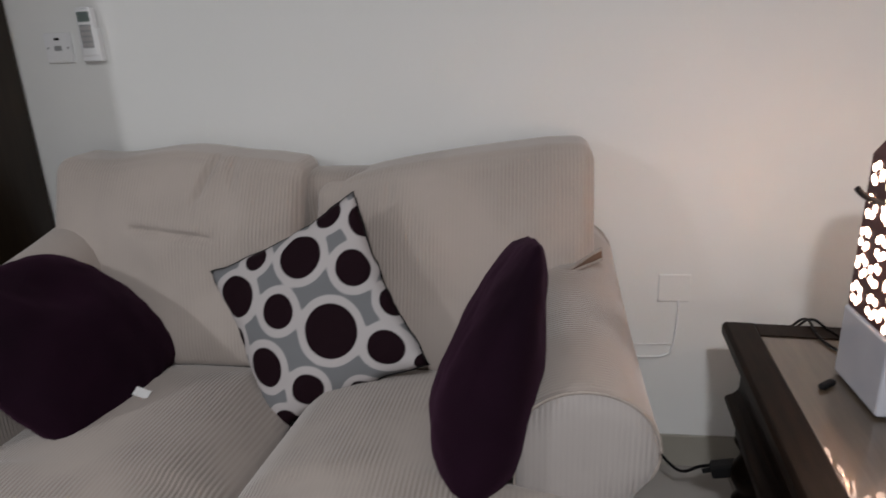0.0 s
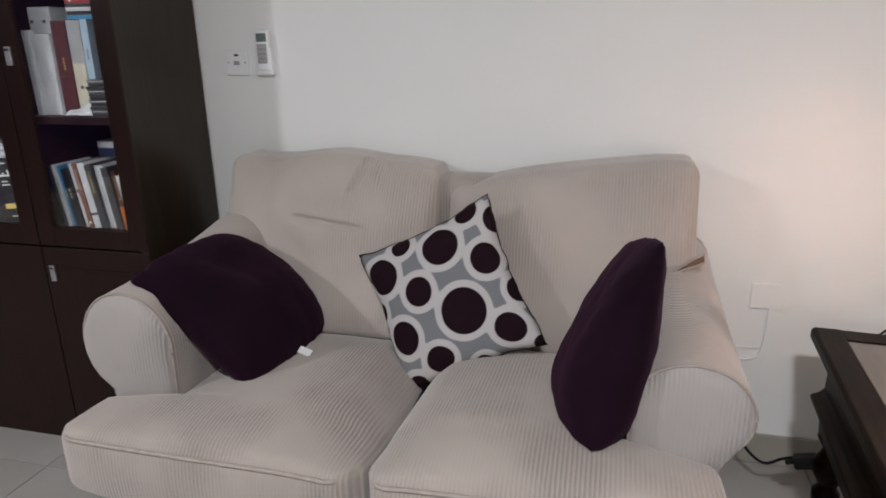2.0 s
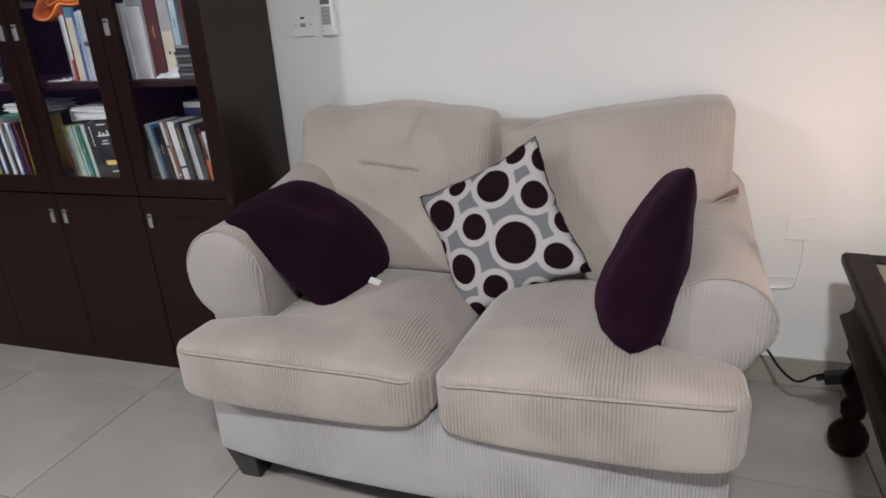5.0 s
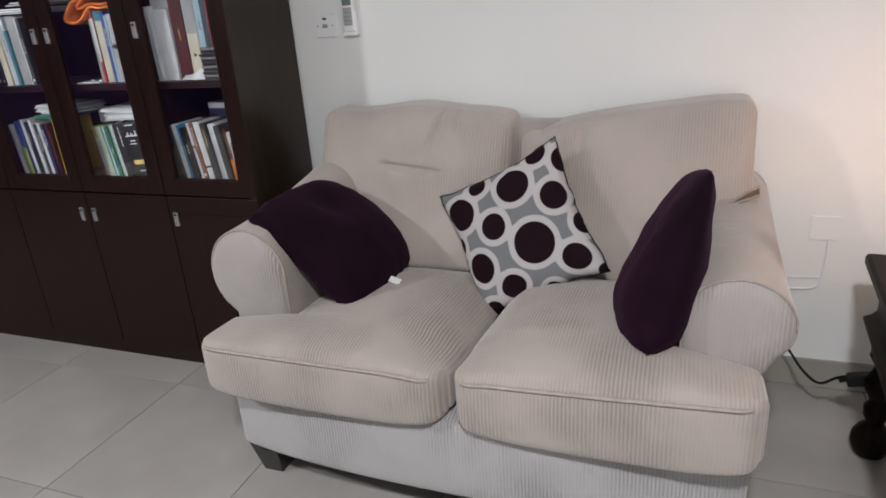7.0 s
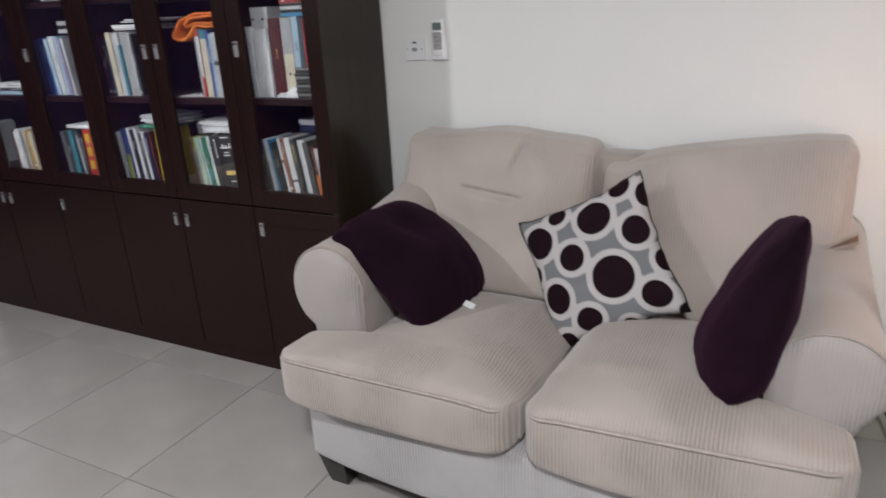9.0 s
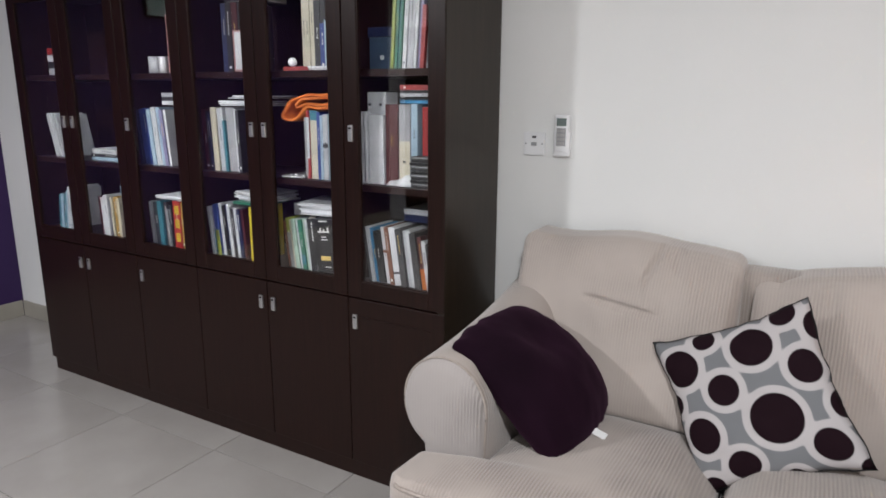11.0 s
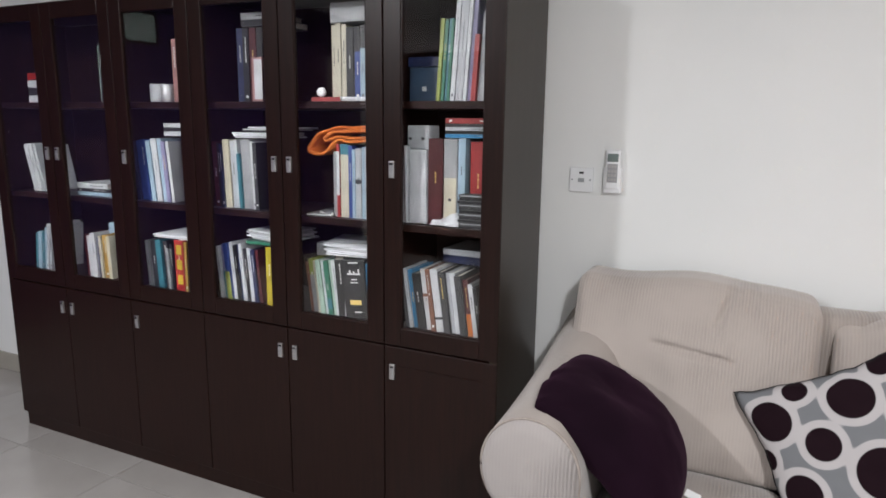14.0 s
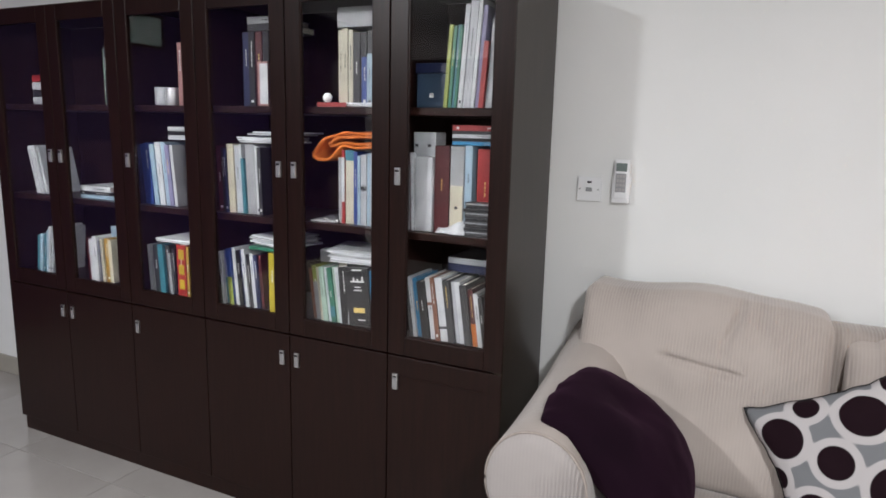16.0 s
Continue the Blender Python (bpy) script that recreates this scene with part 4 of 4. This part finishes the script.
# top shelf
slate = carton("keepsake_box", gx(0) - 0.02, 1.92, S3, 0.155, 0.15, 0.115, "slate", "slate blue lidded box with a pale emblem", "box")
part("lid", box(-0.004, 0.159, -0.004, 0.154, 0.116, 0.15), COVERS["navy"], slate, "dark blue lid", bevel=0.003)
part("emblem", box(0.05, 0.066, -0.001, 0, 0.035, 0.05), INK_PALE, slate)
row(gx(0) + 0.105, S3, -4, [(1.3, 26.5, "olive"), (1.2, 26, "green"), (1.2, 26.5, "teal"), (0.9, 26, "green"), (1.6, 32.5, "white"), (2.6, 33.5, "pale grey"), (1.2, 34, "white"), (1.4, 32, "lilac"), (1.6, 21, "red"), (2.4, 28, "white"), (1.5, 27.5, "pale grey"), (1.2, 27, "white")])

# second door
row(gx(1) + 0.0, S1, 7, [(1.4, 21, "brown"), (2.1, 22.5, "olive", ("grey", 0.0, 0.7)), (1.3, 22, "cream"), (2.0, 22.5, "mint"), (1.3, 22.5, "white"), (2.0, 22.5, "green", ("teal", 0.1, 0.3)), (1.2, 23, "mint"), (1.8, 23, "white"), (1.2, 23, "mint"), (1.2, 21.5, "white")], tall=0.94)
dic = book(gx(1) + 0.140, 1.868, S1 + 0.002, 0.036, 0.222, "black", 4, yaw=32)
book(gx(1) + 0.178, 1.962, S1 + 0.002, 0.05, 0.218, "black", 4)
sign = thing("dictionary", "thick black hardback with pale and gold cover print", "book", "books in the bookcase", pose(gx(1) + 0.172, 1.868, S1 + 0.001, 0, -4, 6))
part("cover", box(0, 0.092, 0, 0.045, 0, 0.224), COVERS["black"], sign, bevel=0.002)
pr = bmesh.new()
for q in ((0.026, 0.066, 0.212, 0.217), (0.018, 0.074, 0.168, 0.174), (0.028, 0.034, 0.174, 0.186), (0.044, 0.05, 0.174, 0.182), (0.064, 0.07, 0.174, 0.19), (0.034, 0.058, 0.148, 0.152), (0.03, 0.062, 0.136, 0.14), (0.04, 0.07, 0.022, 0.026)):
    box(q[0], q[1], -0.0012, 0, q[2], q[3], pr)
part("cover_print", pr, INK_PALE, sign, "pale title print")
part("gold_panel", box(0.024, 0.07, -0.0014, 0, 0.052, 0.07), INK_GOLD, sign, "gold publisher panel")
row(gx(1) + 0.274, S1, 4, [(1.4, 22, "sky blue"), (1.2, 22, "yellow")])
papers(gx(1) + 0.16, 1.90, S1 + 0.232, 0.2, 7, 6)
carton("small_box", gx(1) - 0.005, 1.93, S1 + 0.218, 0.05, 0.05, 0.05, "grey", "small grey carton on top of books", "box")
row(gx(1) + 0.12, S2, 0, [(1.6, 26, "grey"), (1.2, 29, "red", ("white", 0.3, 0.9)), (3.6, 29, "cream", ("teal", 0.86, 1.0)), (1.6, 28.5, "blue"), (1.2, 27, "pale blue"), (2.4, 27.5, "pale grey", ("dark grey", 0.5, 0.56)), (1.6, 28, "pale blue"), (2.0, 28, "white"), (1.6, 28, "pale blue")], tall=0.93)
CLOTH = vary(mat("orange_cloth", TONES["orange"], 0.85), (0.56, 0.15, 0.02), (0.40, 0.085, 0.012), 16.0, bump=0.3, distance=0.003, fine=90.0)
bag = thing("folded_cloth", "folded bright orange cloth laid over books", "cloth", at=(gx(1) + 0.09, 1.868, S2 - 0.02))


def fold_sheet(name, side, seed, depth):
    """A sheet whose edge follows the given line in the plane xz, running back over the books."""
    line = glide([(x, 0, z) for x, z in side], 6)
    bm, rows, steps = bmesh.new(), [], 8
    for j in range(steps + 1):
        f = j / steps
        rows.append([bm.verts.new((p.x + 0.010 * noise.noise(Vector((i * 0.16, f * 2.2, seed))) + 0.012 * f, depth * f - 0.010 * math.sin(i * 0.21 + seed),
                                   p.z + 0.009 * noise.noise(Vector((i * 0.22, f * 3.0, seed + 5.0))))) for i, p in enumerate(line)])
    for a, b in zip(rows, rows[1:]):
        for i in range(len(a) - 1):
            bm.faces.new((a[i], a[i + 1], b[i + 1], b[i]))
    ob = part(name, bm, CLOTH, bag, smooth=True)
    ob.modifiers.new("thick", "SOLIDIFY").thickness = 0.009


fold_sheet("upper_fold", ((0.28, 0.343), (0.16, 0.346), (0.05, 0.343), (-0.03, 0.322), (-0.066, 0.280), (-0.056, 0.258), (-0.005, 0.266), (0.04, 0.302), (0.12, 0.308), (0.28, 0.310)), 2.0, 0.15)
fold_sheet("lower_fold", ((0.28, 0.331), (0.16, 0.333), (0.04, 0.326), (-0.008, 0.309), (0.04, 0.314), (0.14, 0.320), (0.28, 0.322)), 6.0, 0.14)
for k in range(7):
    trinket = thing("trinket", "small silver trinket scattered on the shelf", "trinket", "silver trinkets", (gx(1) + 0.03 + brnd.uniform(0, 0.09), 1.86 + brnd.uniform(0, 0.05), S2))
    r = brnd.uniform(0.006, 0.012)
    part("bead", lathe([(r * 0.5, 0.0005), (r, r * 0.6), (r * 0.85, r * 1.3), (r * 0.3, r * 1.8)], 10), STEEL, trinket, smooth=True)
papers(gx(1) + 0.05, 1.855, S2 + 0.0005, 0.1, 1, 8, "pale grey")
row(gx(1) + 0.10, S3, 0, [(2.0, 27, "cream"), (2.1, 27.5, "cream"), (1.9, 27, "cream"), (3.0, 26, "dark grey"), (2.6, 26, "black"), (2.8, 26.5, "dark grey")], 1.90)
row(gx(1) + 0.225, S3, 0, [(2.4, 17, "blue"), (2.2, 18, "pale blue")], 1.868)
carton("shoe_box", gx(1) + 0.10, 1.90, S3 + 0.277, 0.24, 0.2, 0.07, "grey", "grey cardboard box lying on top of books", "box")
pile(gx(1) + 0.04, 1.86, S3, [(1.5, 12, "red")], 6)
papers(gx(1) + 0.235, 1.852, S3 + 0.0005, 0.12, 2, 5)
orb = thing("ornament", "small white round ornament on the shelf", "ornament", at=(gx(1) + 0.075, 1.875, S3 + 0.017))
part("body", lathe([(0.008, 0.0), (0.016, 0.008), (0.018, 0.018), (0.012, 0.03), (0.004, 0.033)], 14), PLASTIC, orb, smooth=True)

# third door
row(gx(2) - 0.012, S1, 5, [(1.4, 22, "pale grey"), (2.2, 22.5, "lilac", ("teal", 0, 0.5)), (2.2, 23.5, "blue", ("olive", 0, 0.5)), (1.7, 24, "white"), (2.0, 23, "black"), (1.5, 23.5, "navy"), (1.6, 24, "white"), (1.6, 22, "dark grey"), (1.8, 22.5, "white"), (2.0, 22, "navy"), (1.4, 22, "maroon")])
book(gx(2) + 0.235, 1.868, S1 + 0.001, 0.034, 0.24, "yellow")
papers(gx(2) + 0.20, 1.90, S1 + 0.258, 0.19, 5, -9)
carton("rolled_folder", gx(2) + 0.13, 1.875, S1 + 0.243, 0.16, 0.18, 0.014, "green", "flat green and white folder on top of books", "folder")
row(gx(2) - 0.02, S2, 2, [(2.6, 26.5, "maroon"), (1.4, 26, "black"), (1.3, 25.5, "navy"), (3.2, 27.5, "cream"), (2.6, 27, "pale grey"), (1.0, 27.5, "white"), (1.6, 22, "teal"), (4.8, 27.5, "grey"), (1.4, 27, "white"), (1.8, 26.5, "dark grey")])
papers(gx(2) + 0.19, 1.89, S2 + 0.282, 0.21, 3, 8)
papers(gx(2) + 0.22, 1.89, S2 + 0.312, 0.19, 2, -10)
row(gx(2) + 0.10, S3, 0, [(3.2, 28, "navy"), (3.0, 28, "black"), (3.2, 28, "maroon"), (3.0, 28, "black")], 1.90)
card = carton("greeting_card", gx(2) + 0.205, 1.865, S3, 0.05, 0.012, 0.165, "pink", "small pink-edged white card standing on the shelf", "card")
part("face", box(0.012, 0.05, -0.001, 0, 0.008, 0.157), COVERS["white"], card)
pile(gx(2) + 0.13, 1.90, S3 + 0.283, [(2.5, 17, "dark grey"), (2.6, 15, "grey")])

# fourth door
row(gx(3) + 0.0, S1, 3, [(1.8, 20.5, "pale grey"), (2.6, 21, "grey"), (2.8, 21, "dark grey"), (3.0, 21.5, "teal"), (2.6, 21, "dark grey"), (1.6, 18, "grey"), (1.6, 20, "black")])
rb = book(gx(3) + 0.182, 1.868, S1 + 0.001, 0.052, 0.225, "red")
for k in range(3):
    part("spine_panel", box(0.012, 0.042, -0.0012, -0.0002, 0.03 + 0.066 * k, 0.072 + 0.066 * k), COVERS["yellow"], rb, "yellow panel on the spine")
book(gx(3) + 0.238, 1.868, S1 + 0.001, 0.014, 0.22, "ochre")
papers(gx(3) + 0.14, 1.89, S1 + 0.225, 0.2, 2, 4)
row(gx(3) - 0.018, S2, 5, [(1.8, 26, "navy"), (2.4, 26, "blue"), (2.6, 26.5, "blue"), (1.4, 22, "sky blue"), (2.4, 26, "pale blue"), (3.0, 27, "white"), (2.4, 27, "pale blue"), (2.2, 26, "lilac"), (1.6, 26, "white")])
pile(gx(3) + 0.13, 1.90, S2 + 0.282, [(1.8, 16, "white"), (1.6, 18, "black"), (1.8, 15, "pale grey")], 5)
mug = thing("mug", "plain white mug on a bookcase shelf", "mug", at=(gx(3) + 0.115, 1.895, S3))
part("body", lathe([(0.026, 0.001), (0.03, 0.006), (0.03, 0.075), (0.027, 0.075), (0.026, 0.01)], 20), COVERS["pale grey"], mug, smooth=True)
can = thing("can", "plain steel can on a bookcase shelf", "can", at=(gx(3) + 0.172, 1.90, S3))
part("body", lathe([(0.03, 0.001), (0.031, 0.004), (0.03, 0.07), (0.028, 0.074), (0.005, 0.072)], 20), STEEL_DARK, can, smooth=True)
row(gx(3) + 0.228, S3, 0, [(2.8, 25, "pink"), (1.6, 24, "grey")])

# fifth door
row(gx(4) + 0.03, S1, 2, [(1.8, 20, "maroon"), (3.2, 19.5, "white"), (3.0, 21, "white"), (1.2, 19, "navy"), (1.6, 20, "cream"), (3.2, 20.5, "ochre"), (2.2, 20, "cream")])
book(gx(4) + 0.105, 1.95, S1 + 0.001, 0.11, 0.25, "pale blue")
pile(gx(4) + 0.01, 1.875, S2, [(1.6, 23, "pale blue"), (1.6, 22, "dark grey"), (2.4, 21, "white")])
row(gx(4) + 0.235, S2, 0, [(1.2, 28, "brown"), (1.4, 27, "dark grey")], 1.95)
row(gx(4) + 0.23, S3, 0, [(0.9, 24, "mint"), (1.8, 25, "dark grey")])
# sixth door
row(gx(5) + 0.08, S1, -7, [(1.6, 18, "teal"), (1.5, 18.5, "pale blue"), (1.8, 19, "pale blue"), (1.5, 19, "teal"), (1.4, 21, "pale blue"), (1.5, 23, "white"), (1.6, 22, "pale grey")])
row(gx(5) + 0.13, S2, 13, [(1.6, 22, "pale grey"), (2.4, 23, "white"), (2.2, 23, "white"), (1.4, 22.5, "pale grey")])
for k in range(4):
    carton("small_box", gx(5) + 0.17 + 0.004 * (k % 2), 1.87, S3 + 0.034 * k, 0.085, 0.07, 0.032, ("pale grey", "dark grey", "white", "red")[k], "small stacked carton on a bookcase shelf", "box")

# ---- floor tiles ----
TS, GAP = 0.6555, 0.004
tile_mesh = {}
for i in range(-6, 8):
    for j in range(-7, 3):
        x0, x1 = -2.23 + TS * i + GAP / 2, -2.23 + TS * (i + 1) - GAP / 2
        y0, y1 = 0.985 + TS * j + GAP / 2, 0.985 + TS * (j + 1) - GAP / 2
        x0, x1, y0, y1 = max(x0, X0 + 0.0005), min(x1, X1 - 0.0005), max(y0, Y0 + 0.0005), min(y1, Y1 - 0.0005)
        if x1 - x0 < 0.01 or y1 - y0 < 0.01:
            continue
        key = (round(x1 - x0, 3), round(y1 - y0, 3))
        if key not in tile_mesh:
            w, d = key
            bm = bmesh.new()
            lo = [bm.verts.new(q) for q in ((0, 0, -0.0035), (w, 0, -0.0035), (w, d, -0.0035), (0, d, -0.0035))]
            mi = [bm.verts.new(q) for q in ((0, 0, -0.0012), (w, 0, -0.0012), (w, d, -0.0012), (0, d, -0.0012))]
            c = 0.0006
            hi = [bm.verts.new(q) for q in ((c, c, 0), (w - c, c, 0), (w - c, d - c, 0), (c, d - c, 0))]
            for r0, r1 in ((lo, mi), (mi, hi)):
                for k in range(4):
                    bm.faces.new((r0[k], r0[(k + 1) % 4], r1[(k + 1) % 4], r1[k]))
            bm.faces.new(hi)
            me = bpy.data.meshes.new("tile")
            bm.to_mesh(me)
            bm.free()
            me.materials.append(TILE)
            tile_mesh[key] = me
        t = new("tile", tile_mesh[key])
        t.parent = floor
        t.location = (x0, y0, 0)
